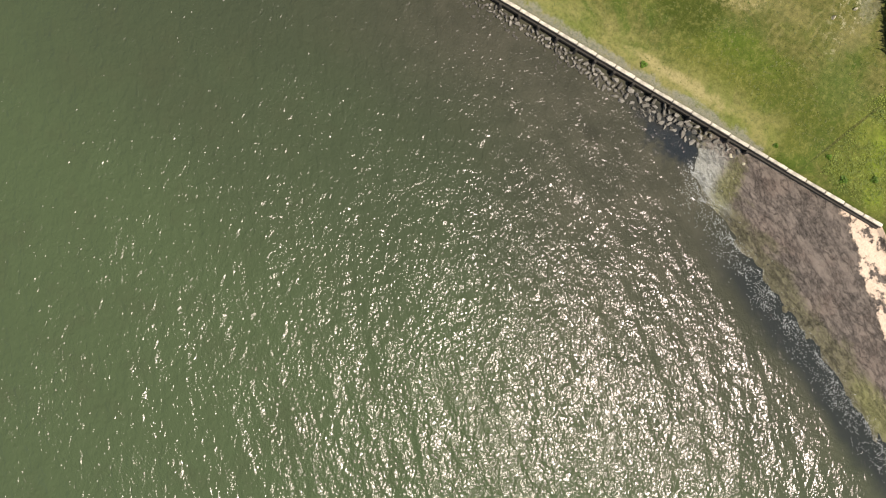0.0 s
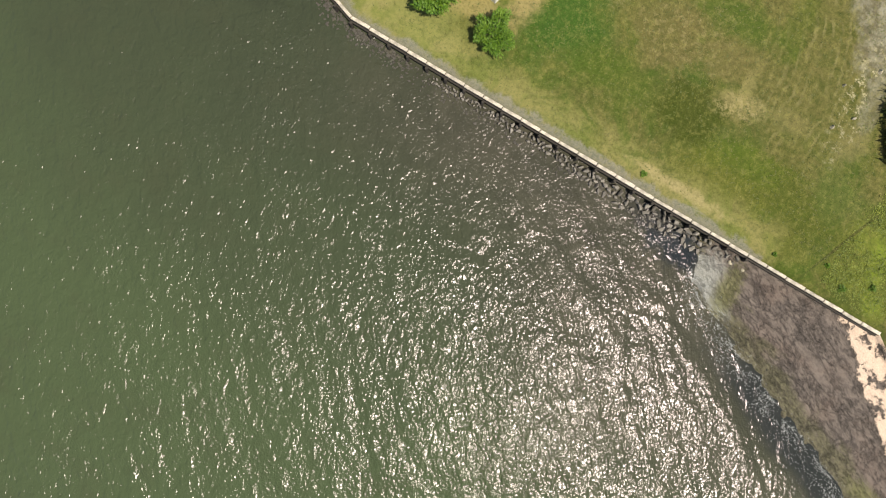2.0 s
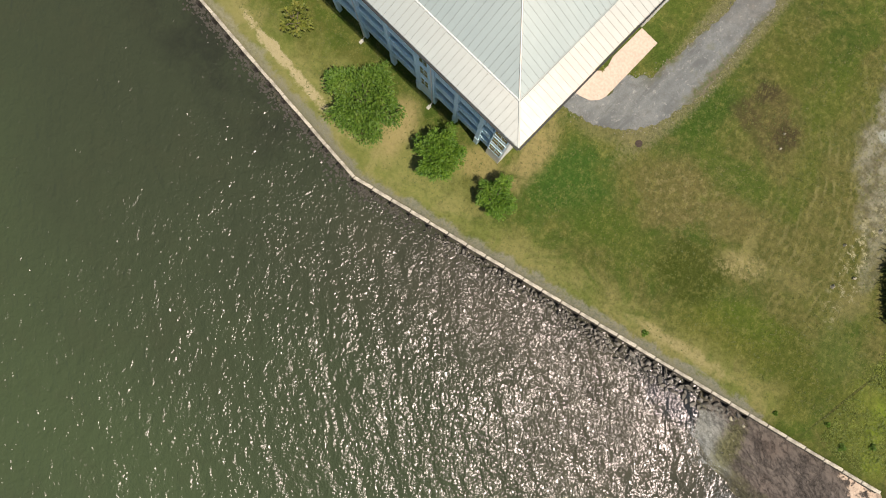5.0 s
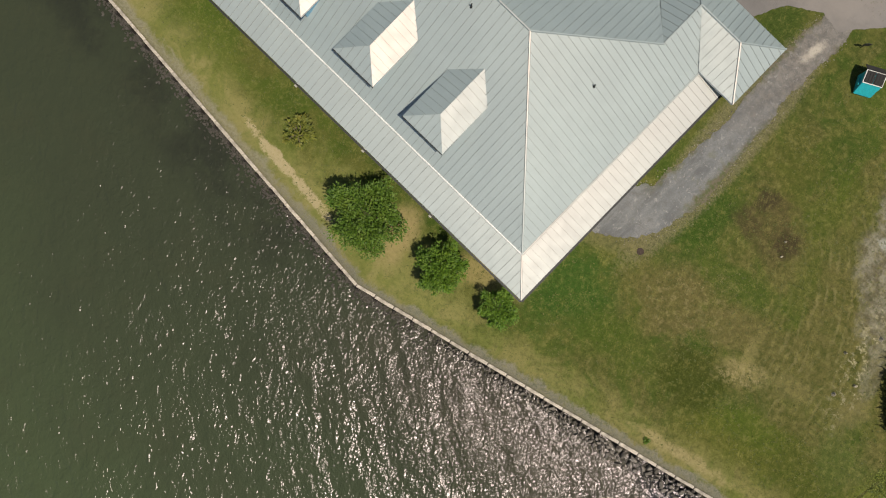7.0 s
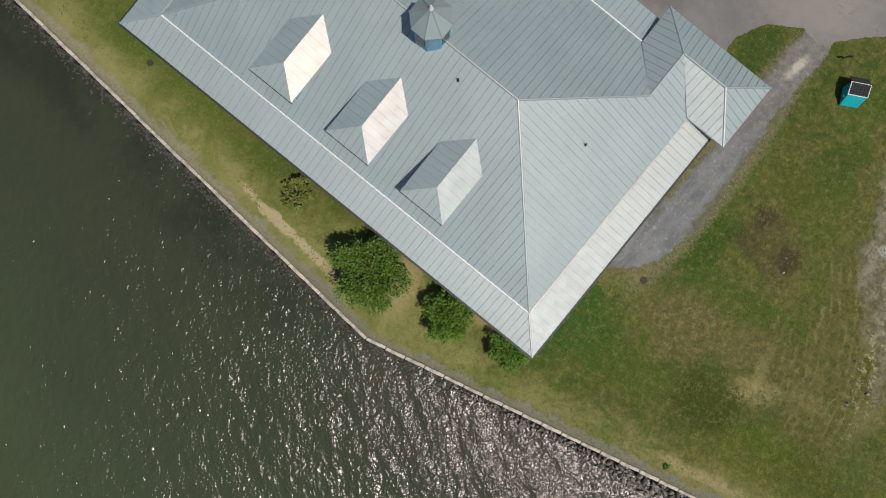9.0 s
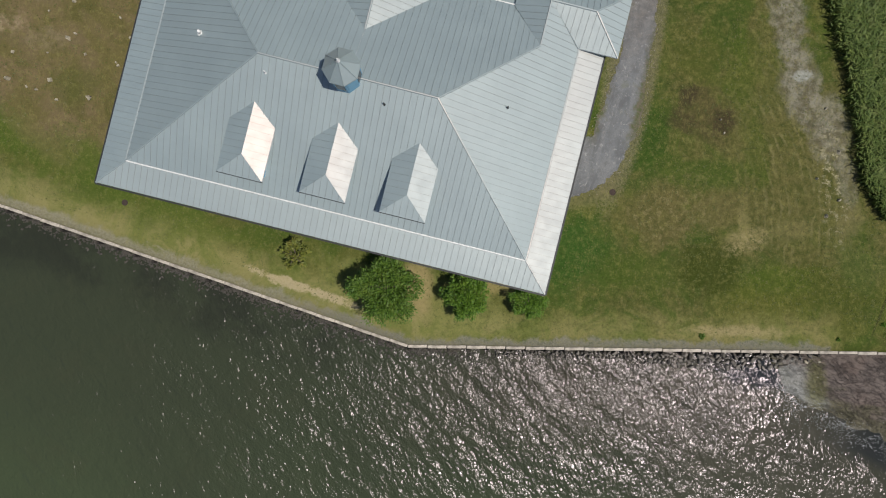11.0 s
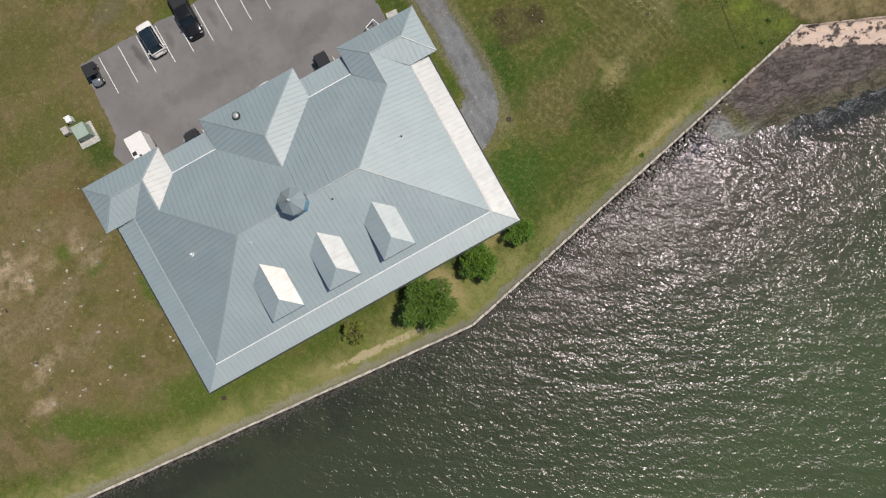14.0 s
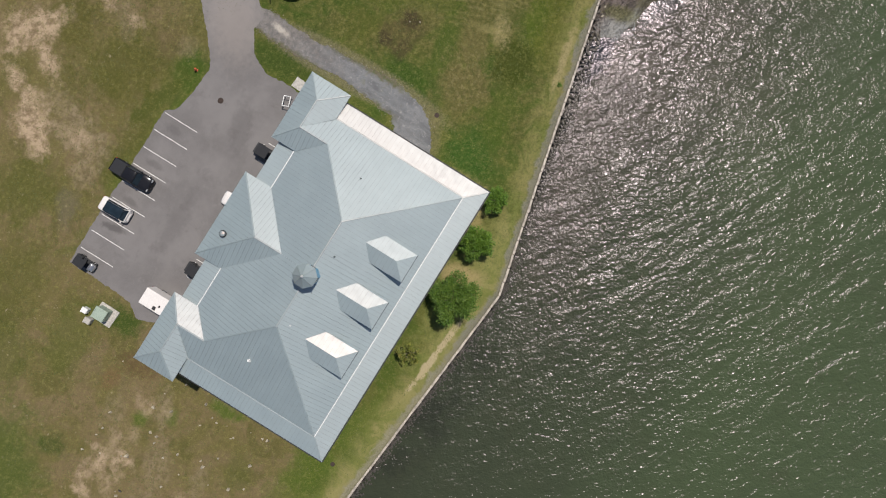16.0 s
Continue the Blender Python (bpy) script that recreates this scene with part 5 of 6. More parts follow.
tree("small dense green tree at the building's corner", (16.6, -13.2, 0), 2.7, 1.75, LEAF_B, 76, 95, 0.17, 37)
tree("thin young tree with sparse olive leaves", (-4.3, -14.3, 0), 3.2, 1.35, LEAF_C, 42, 24, 0.26, 41, open_crown=0.45)


def weed(at, r, leaf, seed, label, group="weeds on the lawn"):
    rng = random.Random(seed)
    spots = []
    for _ in range(int(420 * (0.4 + r))):
        a, d = rng.uniform(0, 6.28), r * math.sqrt(rng.random())
        d *= 0.75 + 0.35 * math.sin(3 * a + seed)
        p = Vector((d * math.cos(a), d * math.sin(a), rng.uniform(0, 0.9 * r) * (1 - 0.5 * d / r)))
        spots.append((p, Vector((math.cos(a), math.sin(a), 0.7))))
    me = leaves_mesh("shrub", spots, 0.1 + 0.08 * r, 0.3, rng)
    me.materials.append(leaf)
    ob = new("shrub", me)
    ob.matrix_basis = pose(*at)
    return tagged(ob, label, "shrub", group)


for i, (x, y, r, leaf) in enumerate(((32.9, -12.6, 0.42, LEAF_A), (50.8, -8.15, 0.5, LEAF_A), (52.6, -6.4, 0.4, LEAF_A), (45.0, -9.9, 0.25, LEAF_A),
                                     (48.7, -7.6, 0.3, LEAF_B), (49.3, 1.0, 0.5, LEAF_A))):
    weed((x, y, 0), r * 0.6, leaf, 100 + i, "low leafy weed clump growing in rough grass")


def make_scrub():
    """Rank yellow-green growth in the corner by the end of the wall."""
    rng = random.Random(77)
    spots = []
    while len(spots) < 4200:
        x, y = rng.uniform(47.8, 55.5), rng.uniform(-9, 1.5)
        if y < wall_y(x) + 0.7 or x < 48.6 - 0.12 * (y + 4) + rng.gauss(0, 0.25):
            continue
        if x > 50.1 - 0.66 * y + rng.gauss(0, 0.35) or y > -0.4 + rng.gauss(0, 0.4):
            continue
        if noise.noise((x * 0.45, y * 0.45, 2)) < rng.uniform(-0.5, 0.5):
            continue
        a = rng.uniform(0, 6.28)
        spots.append((Vector((x, y, rng.uniform(0, 0.07))), Vector((math.cos(a), math.sin(a), 0.35))))
    me = leaves_mesh("scrub", spots, 0.17, 0.2, rng)
    me.materials.append(SCRUB)
    tagged(new("scrub", me), "rank yellow-green weeds at the end of the wall", "weeds", kind="stuff")


make_scrub()
weed((15.22, 0.35, 0), 0.4, LEAF_C, 140, "dry brownish shrub in a bed by the wall", "shrubs by the building")


def make_reeds():
    rng = random.Random(5)
    left = ((32.4, 28.0), (36.8, 19.6), (40.4, 12.6), (43.3, 5.1), (46.3, 1.9))
    right = ((37.6, 29.0), (41.4, 20.4), (44.5, 12.8), (47.6, 6.6), (48.9, 2.4))
    verts, faces = [], []
    for _ in range(17000):
        f = rng.random()
        k = min(3, int(f * 4))
        g = f * 4 - k
        a = Vector(left[k]).lerp(Vector(left[k + 1]), g)
        b = Vector(right[k]).lerp(Vector(right[k + 1]), g)
        p = a.lerp(b, rng.random())
        x, y = p.x + rng.gauss(0, 0.25), p.y + rng.gauss(0, 0.25)
        if noise.noise((x * 0.9, y * 0.9, 0)) < -0.42:
            continue
        h = rng.uniform(0.9, 1.6)
        a = rng.uniform(0, 6.28)
        bend = rng.uniform(0.25, 0.8)
        d = Vector((math.cos(a), math.sin(a), 0))
        s = Vector((-d.y, d.x, 0)) * rng.uniform(0.03, 0.06)
        o = Vector((x, y, 0))
        i = len(verts)
        q = o + d * bend * 0.35 + Vector((0, 0, h * 0.75))
        t = o + d * bend * 1.1 + Vector((0, 0, h * 0.92))
        verts += [tuple(v) for v in (o - s * 0.5, o + s * 0.5, q + s, q - s, t)]
        faces += [(i, i + 1, i + 2, i + 3), (i + 3, i + 2, i + 4)]
    me = bpy.data.meshes.new("reeds")
    me.from_pydata(verts, [], faces)
    me.materials.append(REED)
    tagged(new("reeds", me), "dense bed of tall green reeds", "reeds", kind="stuff")


make_reeds()


def make_tufts():
    """Coarse tufts that roughen the mown ground."""
    rng = random.Random(8)
    verts, faces = [], []
    n = 0
    while n < 26000:
        x, y = rng.uniform(-48, 58), rng.uniform(-20, 52)
        if y < wall_y(x) + 1.6 or (-15.6 < x < 16 and -11.3 < y < 9):
            continue
        if (-18.2 < x < 19 and 7 < y < 27) or (16 < x < 24 and -4 < y < 25):
            continue
        if noise.noise((x * 0.35, y * 0.35, 4)) < rng.uniform(-0.5, 0.35):
            continue
        n += 1
        o = Vector((x, y, 0))
        for _ in range(3):
            a = rng.uniform(0, 6.28)
            d = Vector((math.cos(a), math.sin(a), 0)) * rng.uniform(0.06, 0.16)
            s = Vector((-d.y, d.x, 0)) * 0.22
            i = len(verts)
            verts += [tuple(v) for v in (o - s, o + s, o + d + Vector((0, 0, rng.uniform(0.03, 0.09))))]
            faces.append((i, i + 1, i + 2))
    me = bpy.data.meshes.new("grass_tufts")
    me.from_pydata(verts, [], faces)
    me.materials.append(TUFT)
    tagged(new("grass_tufts", me), "coarse tufts standing up from the thin lawn", "grass", kind="stuff")


make_tufts()


# ---- stones on the shore and on the lawn ----
def stone_mesh(name, seed, flat=0.7, mat=None):
    rng = random.Random(seed)
    bm = bmesh.new()
    for _ in range(15):
        v = Vector((rng.gauss(0, 1), rng.gauss(0, 1), rng.gauss(0, 1))).normalized() * rng.uniform(0.82, 1.05)
        bm.verts.new((v.x, v.y * 0.8, v.z * flat))
    out = bmesh.ops.convex_hull(bm, input=bm.verts)
    bmesh.ops.delete(bm, geom=[v for v in bm.verts if not v.link_faces], context="VERTS")
    me = bpy.data.meshes.new(name)
    bm.to_mesh(me)
    bm.free()
    me.materials.append(mat or ROCK)
    return me


def make_riprap():
    rng = random.Random(17)
    heap = thing("rock_revetment", "heap of grey angular boulders along the sea wall", "rocks")
    kinds = [stone_mesh("boulder", 50 + i, rng.uniform(0.55, 0.85)) for i in range(14)]
    spots = []
    tries = 0
    while len(spots) < 295 and tries < 6000:
        tries += 1
        x = 15.0 + 28.5 * rng.random() ** 0.62
        thick = float(np.interp(x, (15, 27, 32, 40, 43.5), (0.45, 0.7, 1.25, 1.35, 0.6)))
        d = 0.5 + thick * rng.random()
        s = rng.uniform(0.2, 0.4) * float(np.interp(x, (15, 27, 32), (0.55, 0.75, 1.0)))
        if any((x - a) ** 2 + (d - b) ** 2 < (0.78 * (s + c)) ** 2 for a, b, c in spots):
            continue
        spots.append((x, d, s))
        ob = new("boulder", rng.choice(kinds))
        ob.parent = heap
        z = WATER_Z + 0.34 - 0.22 * d + 0.3 * s
        ob.matrix_basis = pose(x, wall_y(x) - d * 1.02, z, rng.uniform(-30, 30), rng.uniform(-30, 30), rng.uniform(0, 360)) @ Matrix.Diagonal((s * rng.uniform(1.0, 1.25), s * rng.uniform(0.75, 1.0), s, 1))
    verts, faces = [], []
    base = stone_mesh("rubble", 90, 0.7)
    bv, bf = [v.co.copy() for v in base.vertices], [tuple(p.vertices) for p in base.polygons]
    for i in range(3600):
        x = rng.uniform(-45, 45)
        d = 0.45 + abs(rng.gauss(0, 0.7)) * (0.75 if x < 10 else 1.0)
        if i % 2:
            x, d = rng.uniform(-45, 12), 0.32 + abs(rng.gauss(0, 0.3))
        if d > 2.4:
            continue
        s = rng.uniform(0.06, 0.2)
        m = pose(x, wall_y(x) - d, WATER_Z + rng.uniform(-0.06, 0.1) - 0.02 * d, rng.uniform(0, 360), rng.uniform(0, 40), rng.uniform(0, 360)) @ Matrix.Diagonal((s, s, s * 0.8, 1))
        i0 = len(verts)
        verts += [tuple(m @ v) for v in bv]
        faces += [tuple(i0 + k for k in f) for f in bf]
    me = bpy.data.meshes.new("rubble")
    me.from_pydata(verts, [], faces)
    me.materials.append(RUBBLE)
    ob = new("rubble", me)
    ob.parent = heap
    tagged(ob, kind="stuff")


make_riprap()

pale = [stone_mesh("stone", 200 + i, 0.8, PALE_ROCK) for i in range(5)]
rng = random.Random(29)
for x, y, s in ((-26.2, -5.15, 0.36), (-22.65, 3.3, 0.28), (-29.6, 3.0, 0.26), (-29.3, -0.35, 0.36), (-28.8, 0.2, 0.2), (-37.0, -0.3, 0.4), (-29.9, -4.45, 0.34),
                (-22.5, -5.3, 0.25), (-29.6, 12.6, 0.3), (-29.1, 6.3, 0.28), (-29.9, 6.1, 0.22), (-33.0, 8.1, 0.42), (-26.3, 8.5, 0.32), (-25.6, 6.4, 0.28),
                (-33.7, -5.2, 0.36), (-37.4, -4.9, 0.36), (-36.6, -0.9, 0.22), (-34.4, -5.6, 0.2), (-37.8, 6.7, 0.3), (44.4, -12.3, 0.24), (43.2, -12.6, 0.3),
                (29.8, 6.9, 0.16), (30.4, 5.8, 0.16), (40.9, 6.6, 0.3), (38.9, 10.2, 0.24), (41.2, 0.7, 0.26), (39.6, 3.8, 0.2), (42.0, 2.4, 0.22)):
    ob = new("stone", rng.choice(pale))
    on_shore = y < wall_y(x)
    ob.matrix_basis = pose(x, y, -0.88 if on_shore else 0.06, 0, 0, rng.uniform(0, 360)) @ Matrix.Diagonal((s * 0.85, s * 0.85, s * (0.8 if on_shore else 1.5), 1))
    tagged(ob, "pale weathered stone lying on the muddy shore" if on_shore else "pale weathered stone lying in thin grass", "stone", "pale stones on the ground")


# dark shapes added among them in place of the pale stones' shadows
dark = [stone_mesh("stone", 220 + i, 0.8, RUBBLE) for i in range(3)]
for x, y, s in ((-22.67, 3.27, 0.26), (-26.12, -5.13, 0.24), (-36.92, -0.16, 0.3), (-22.36, -5.44, 0.2), (-36.96, 6.59, 0.28), (-36.93, -3.38, 0.26), (-41.12, -5.04, 0.24)):
    ob = new("stone", rng.choice(dark))
    ob.matrix_basis = pose(x, y, 0.05, 0, 0, rng.uniform(0, 360)) @ Matrix.Diagonal((s, s * 0.8, s * 1.4, 1))
    tagged(ob, "dark stone shape standing in for a shadow in thin grass", "stone", "dark stones on the ground")


# smaller ones strewn over the trodden ground
for i in range(34):
    x, y, s = rng.uniform(-38, -19), rng.uniform(-7, 15), rng.uniform(0.1, 0.23)
    ob = new("stone", rng.choice(pale))
    ob.matrix_basis = pose(x, y, 0.03, 0, 0, rng.uniform(0, 360)) @ Matrix.Diagonal((s, s, s * 1.5, 1))
    tagged(ob, "small pale stone lying in thin brown grass", "stone", "pale stones on the ground")


def make_pebbles():
    """Loose stones shed along both edges of the drive."""
    rng = random.Random(57)
    verts, faces = [], []
    for x, y in ragged(DRIVE, 0.035, 0.1, 7.0):
        if y > 22 or rng.random() < 0.35:
            continue
        o = Vector((x + rng.gauss(0, 0.22), y + rng.gauss(0, 0.22), 0.0))
        s, h, a = rng.uniform(0.02, 0.06), rng.uniform(0.03, 0.07), rng.uniform(0, 6.28)
        i = len(verts)
        for k in range(5):
            r = s * rng.uniform(0.7, 1.3)
            verts.append((o.x + r * math.cos(a + k * 1.2566), o.y + r * math.sin(a + k * 1.2566), 0.0))
        verts.append((o.x, o.y, h))
        faces += [(i + k, i + (k + 1) % 5, i + 5) for k in range(5)]
    me = bpy.data.meshes.new("pebbles")
    me.from_pydata(verts, [], faces)
    me.materials.append(PEBBLE)
    tagged(new("pebbles", me), "loose pebbles along the edge of the drive", "pebbles", kind="stuff")


make_pebbles()


def make_foam():
    """Torn flakes of foam on the wash where small waves run out over the flat."""
    rng = random.Random(31)
    verts, faces = [], []
    for i in range(6500):
        x = 41.0 + 31 * rng.random() ** 1.2
        r = shore_reach(x)
        d = r + rng.gauss(0.8, 0.6)
        if x < 46:
            d = r + rng.gauss(0.1, 0.9)
        if i % 5 == 0:
            d = r + rng.gauss(0.2, 0.08)
        if d < 0.9 or noise.noise((x * 0.5, d * 1.2, 9)) + 0.6 * noise.noise((x * 2.2, d * 4.5, 3)) < rng.uniform(-0.55, 0.5):
            continue
        s = rng.uniform(0.014, 0.036)
        a = rng.uniform(0, 6.28)
        o = Vector((x, wall_y(x) - d, max(WATER_Z, bed(x, d)) + 0.015))
        i0 = len(verts)
        k = rng.choice((4, 5, 6))
        for j in range(k):
            b = a + 6.283 * j / k
            w = s * rng.uniform(0.4, 1.2)
            verts.append((o.x + 1.4 * w * math.cos(b), o.y + w * math.sin(b), o.z))
        faces.append(tuple(range(i0, i0 + k)))
    me = bpy.data.meshes.new("foam")
    me.from_pydata(verts, [], faces)
    me.materials.append(FOAM)
    tagged(new("foam", me), "torn white foam along the waterline", "foam", kind="stuff")


make_foam()


# ---- car park: lines, covers, kerb things ----
def painted_line(x, y0, y1, w=0.08):
    bm = bmesh.new()
    pts = [(x + random.uniform(-0.012, 0.012), y0 + (y1 - y0) * i / 14) for i in range(15)]
    l = [bm.verts.new((px - w / 2 * random.uniform(0.85, 1.1), py, 0.036)) for px, py in pts]
    r = [bm.verts.new((px + w / 2 * random.uniform(0.85, 1.1), py, 0.036)) for px, py in pts]
    for i in range(14):
        bm.faces.new((l[i], r[i], r[i + 1], l[i + 1]))
    ob = part("parking_line", bm, PAINT_LINE)
    return tagged(ob, "faded white line painted on the asphalt", "road marking", "parking bay lines", "structure")


for x in (4.72, 2.3, -0.15, -2.52, -5.0, -7.35, -9.75, -12.05, -14.5):
    painted_line(x, 21.65, 26.25)
for x in (-8.35, -10.75, 8.2, 5.75, 3.3):
    painted_line(x, 8.9, 13.6)


def disc_thing(name, label, category, x, y, z, r, mat):
    bm = bmesh.new()
    rod(bm, (0, 0, -0.04), (0, 0, 0.008), r, r, 20)
    rod(bm, (0, 0, 0.008), (0, 0, 0.02), r * 0.86, r * 0.84, 20)
    for i in range(-2, 3):
        box(bm, -r * 0.6, r * 0.6, i * r * 0.22 - 0.015, i * r * 0.22 + 0.015, 0.02, 0.028)
    ob = part(name, bm, mat)
    ob.matrix_basis = pose(x, y, z)
    return tagged(ob, label, category)


disc_thing("manhole_cover", "round iron manhole cover set in asphalt", "manhole", 9.5, 21.3, 0.03, 0.36, RUST)
disc_thing("drain_cover", "rusty round drain cover in the grass", "drain", -20.75, -13.55, 0.02, 0.28, RUST)
disc_thing("drain_cover", "dark round drain cover at the drive's edge", "drain", 21.87, -1.9, 0.02, 0.3, RUST)


def hydrant(x, y):
    ob = thing("fire_hydrant", "short orange fire hydrant standing in grass", "hydrant", at=(x, y, 0))
    bm = bmesh.new()
    rod(bm, (0, 0, -0.05), (0, 0, 0.08), 0.17, 0.17, 12)
    rod(bm, (0, 0, 0.08), (0, 0, 0.6), 0.115, 0.11, 12)
    part("barrel", bm, ORANGE, ob)
    bm = bmesh.new()
    rod(bm, (0, 0, 0.6), (0, 0, 0.72), 0.14, 0.07, 12)
    rod(bm, (0, 0, 0.72), (0, 0, 0.78), 0.035, 0.035, 6)
    part("bonnet", bm, ORANGE, ob)
    for a in (0, 90, 180):
        bm = bmesh.new()
        d = Vector((math.cos(radians(a)), math.sin(radians(a)), 0))
        rod(bm, d * 0.08 + Vector((0, 0, 0.42)), d * 0.2 + Vector((0, 0, 0.42)), 0.06, 0.06, 8)
        part("outlet", bm, ORANGE, ob)


hydrant(11.1, 25.7)


def sign_post(x, y):
    ob = thing("sign_post", "dark square sign on a post by the drive", "sign", at=(x, y, 0), turn=40)
    bm = bmesh.new()
    rod(bm, (0, 0, -0.2), (0, 0, 1.0), 0.035, 0.03, 8)
    part("post", bm, BLACK_PLASTIC, ob)
    part("board", soft_box(-0.3, 0.3, -0.06, -0.03, 0.55, 1.02, 0.01, 1), BLACK_PLASTIC, ob)


sign_post(23.2, 22.6)


def skip_bin(x, y, turn):
    ob = thing("waste_container", "teal steel waste container with black plastic lids", "dumpster", at=(x, y, 0), turn=turn)
    bm = bmesh.new()
    lo = [(-0.74, -0.95), (0.74, -0.95), (0.74, 0.55), (-0.74, 0.55)]
    hi = [(-0.8, -0.3), (0.8, -0.3), (0.8, 0.68), (-0.8, 0.68)]
    a = [bm.verts.new((px, py, 0.14)) for px, py in lo]
    b = [bm.verts.new((px, py, 1.1 if py < 0 else 1.28)) for px, py in hi]
    bm.faces.new(a[::-1])
    bm.faces.new(b)
    for i in range(4):
        j = (i + 1) % 4
        bm.faces.new((a[i], a[j], b[j], b[i]))
    bmesh.ops.bevel(bm, geom=bm.edges[:], offset=0.03, segments=1, affect="EDGES")
    part("bin_body", bm, TEAL, ob)
    for s in (-1, 1):
        x0, x1 = sorted((s * 0.02, s * 0.8))
        bm = soft_box(x0, x1, -0.3, 0.68, 0, 0.05, 0.015, 1)
        bmesh.ops.transform(bm, matrix=pose(0, 0, 1.16, 10.3, 0, 0), verts=bm.verts)
        lid = part("lid", bm, RUBBER, ob)
        bm = bmesh.new()
        for k in range(3):
            box(bm, x0 + 0.1 + 0.24 * k, x0 + 0.14 + 0.24 * k, -0.25, 0.6, 0.05, 0.075)
        bmesh.ops.transform(bm, matrix=pose(0, 0, 1.16, 10.3, 0, 0), verts=bm.verts)
        part("lid_ribs", bm, RUBBER, lid)
    for px in (-0.84, 0.84):
        part("lift_pocket", soft_box(px - 0.06, px + 0.06, -0.4, 0.3, 0.55, 0.75, 0.01, 1), TEAL, ob)
    for px, py in ((-0.55, -0.4), (0.55, -0.4), (-0.55, 0.4), (0.55, 0.4)):
        bm = bmesh.new()
        rod(bm, (px - 0.03, py, 0.08), (px + 0.03, py, 0.08), 0.08, 0.08, 10)
        part("caster", bm, RUBBER, ob)
    bm = bmesh.new()
    rod(bm, (-0.82, 0.7, 1.28), (0.82, 0.7, 1.28), 0.025, 0.025, 6)
    part("hinge_bar", bm, WHITE_TRIM, ob)
    for x0, y0, z0, x1, y1, z1 in ((-0.8, -0.3, 1.14, -0.8, 0.68, 1.32), (0.8, -0.3, 1.14, 0.8, 0.68, 1.32), (-0.8, -0.3, 1.14, 0.8, -0.3, 1.14)):
        bm = bmesh.new()
        rod(bm, (x0, y0, z0), (x1, y1, z1), 0.035, 0.035, 6)
        part("rim_bar", bm, WHITE_TRIM, ob, "pale worn rim")
    bm = soft_box(-0.8, 0.8, 0, 0.62, -0.025, 0.025, 0.01, 1)
    bmesh.ops.transform(bm, matrix=pose(0, 0.72, 1.27, -32, 0, 0), verts=bm.verts)
    part("rear_lid", bm, RUBBER, ob, "black lid hanging open at the back")


skip_bin(25.5, 20.55, 28)

# utility boxes on a slab
sheet("concrete_pad", [(-21.0, 18.1), (-18.75, 18.0), (-18.7, 20.5), (-20.9, 20.6)], 0.12, CONCRETE, "pale concrete slab in the grass", 0.2)


def cabinet(label, x0, x1, y0, y1, h, mat, slope=0.12, z=0.12):
    ob = thing("utility_cabinet", label, "utility box", "utility boxes by the car park", at=((x0 + x1) / 2, (y0 + y1) / 2, z))
    w, d = (x1 - x0) / 2, (y1 - y0) / 2
    bm = boxes((-w, w, -d, d, 0, h))
    for v in bm.verts:
        if v.co.z > h / 2 and v.co.y < 0:
            v.co.z -= slope
    bmesh.ops.bevel(bm, geom=bm.edges[:], offset=0.025, segments=1, affect="EDGES")
    part("cabinet_body", bm, mat, ob)
    part("door", soft_box(-w * 0.92, -0.02, -d - 0.02, -d + 0.004, 0.1, h - slope - 0.08, 0.008, 1), mat, ob)
    part("door", soft_box(0.02, w * 0.92, -d - 0.02, -d + 0.004, 0.1, h - slope - 0.08, 0.008, 1), mat, ob)
    part("roof_lip", soft_box(-w - 0.03, w + 0.03, d - 0.1, d + 0.03, h - 0.05, h + 0.02, 0.01, 1), mat, ob)


cabinet("pale green transformer cabinet on a concrete slab", -20.45, -19.0, 18.75, 20.2, 1.35, GREEN_BOX)
cabinet("small pale utility cabinet beside the transformer", -21.75, -21.05, 20.2, 20.95, 0.8, CONCRETE, 0.05, 0.0)
cabinet("small white utility cabinet in the grass", -20.85, -20.2, 21.2, 21.85, 0.8, WHITE_TRIM, 0.05, 0.0)


# ---- vehicles ----
def loft(sections):
    """Skin a row of rings that all have the same number of points."""
    bm = bmesh.new()
    rings = [[bm.verts.new(p) for p in ring] for ring in sections]
    n = len(rings[0])
    for a, b in zip(rings, rings[1:]):
        for i in range(n):
            j = (i + 1) % n
            bm.faces.new((a[i], a[j], b[j], b[i]))
    bm.faces.new(rings[0][::-1])
    bm.faces.new(rings[-1])
    bmesh.ops.recalc_face_normals(bm, faces=bm.faces)
    return bm


def ring(y, w, z0, z1, r=0.13):
    return [(-w + 0.05, y, z0), (-w, y, z0 + 0.1), (-w, y, z1 - r), (-w + r * 0.35, y, z1 - r * 0.35), (-w + r, y, z1), (-w * 0.4, y, z1 + 0.02), (w * 0.4, y, z1 + 0.02),
            (w - r, y, z1), (w - r * 0.35, y, z1 - r * 0.35), (w, y, z1 - r), (w, y, z0 + 0.1), (w - 0.05, y, z0)]


def wheels(ob, L, W, rear, front, r=0.36):
    for y in (rear, front):
        for s in (-1, 1):
            bm = bmesh.new()
            rod(bm, (s * (W / 2 - 0.23), y, r), (s * (W / 2 - 0.01), y, r), r, r, 18)
            bmesh.ops.bevel(bm, geom=[e for e in bm.edges if abs(e.verts[0].co.x - e.verts[1].co.x) < 1e-5], offset=0.03, segments=1, affect="EDGES")
            tyre = part("wheel", bm, RUBBER, ob)
            bm = bmesh.new()
            rod(bm, (s * (W / 2 - 0.06), y, r), (s * (W / 2 + 0.004), y, r), r * 0.62, r * 0.56, 12)
            part("rim", bm, SILVER, tyre)


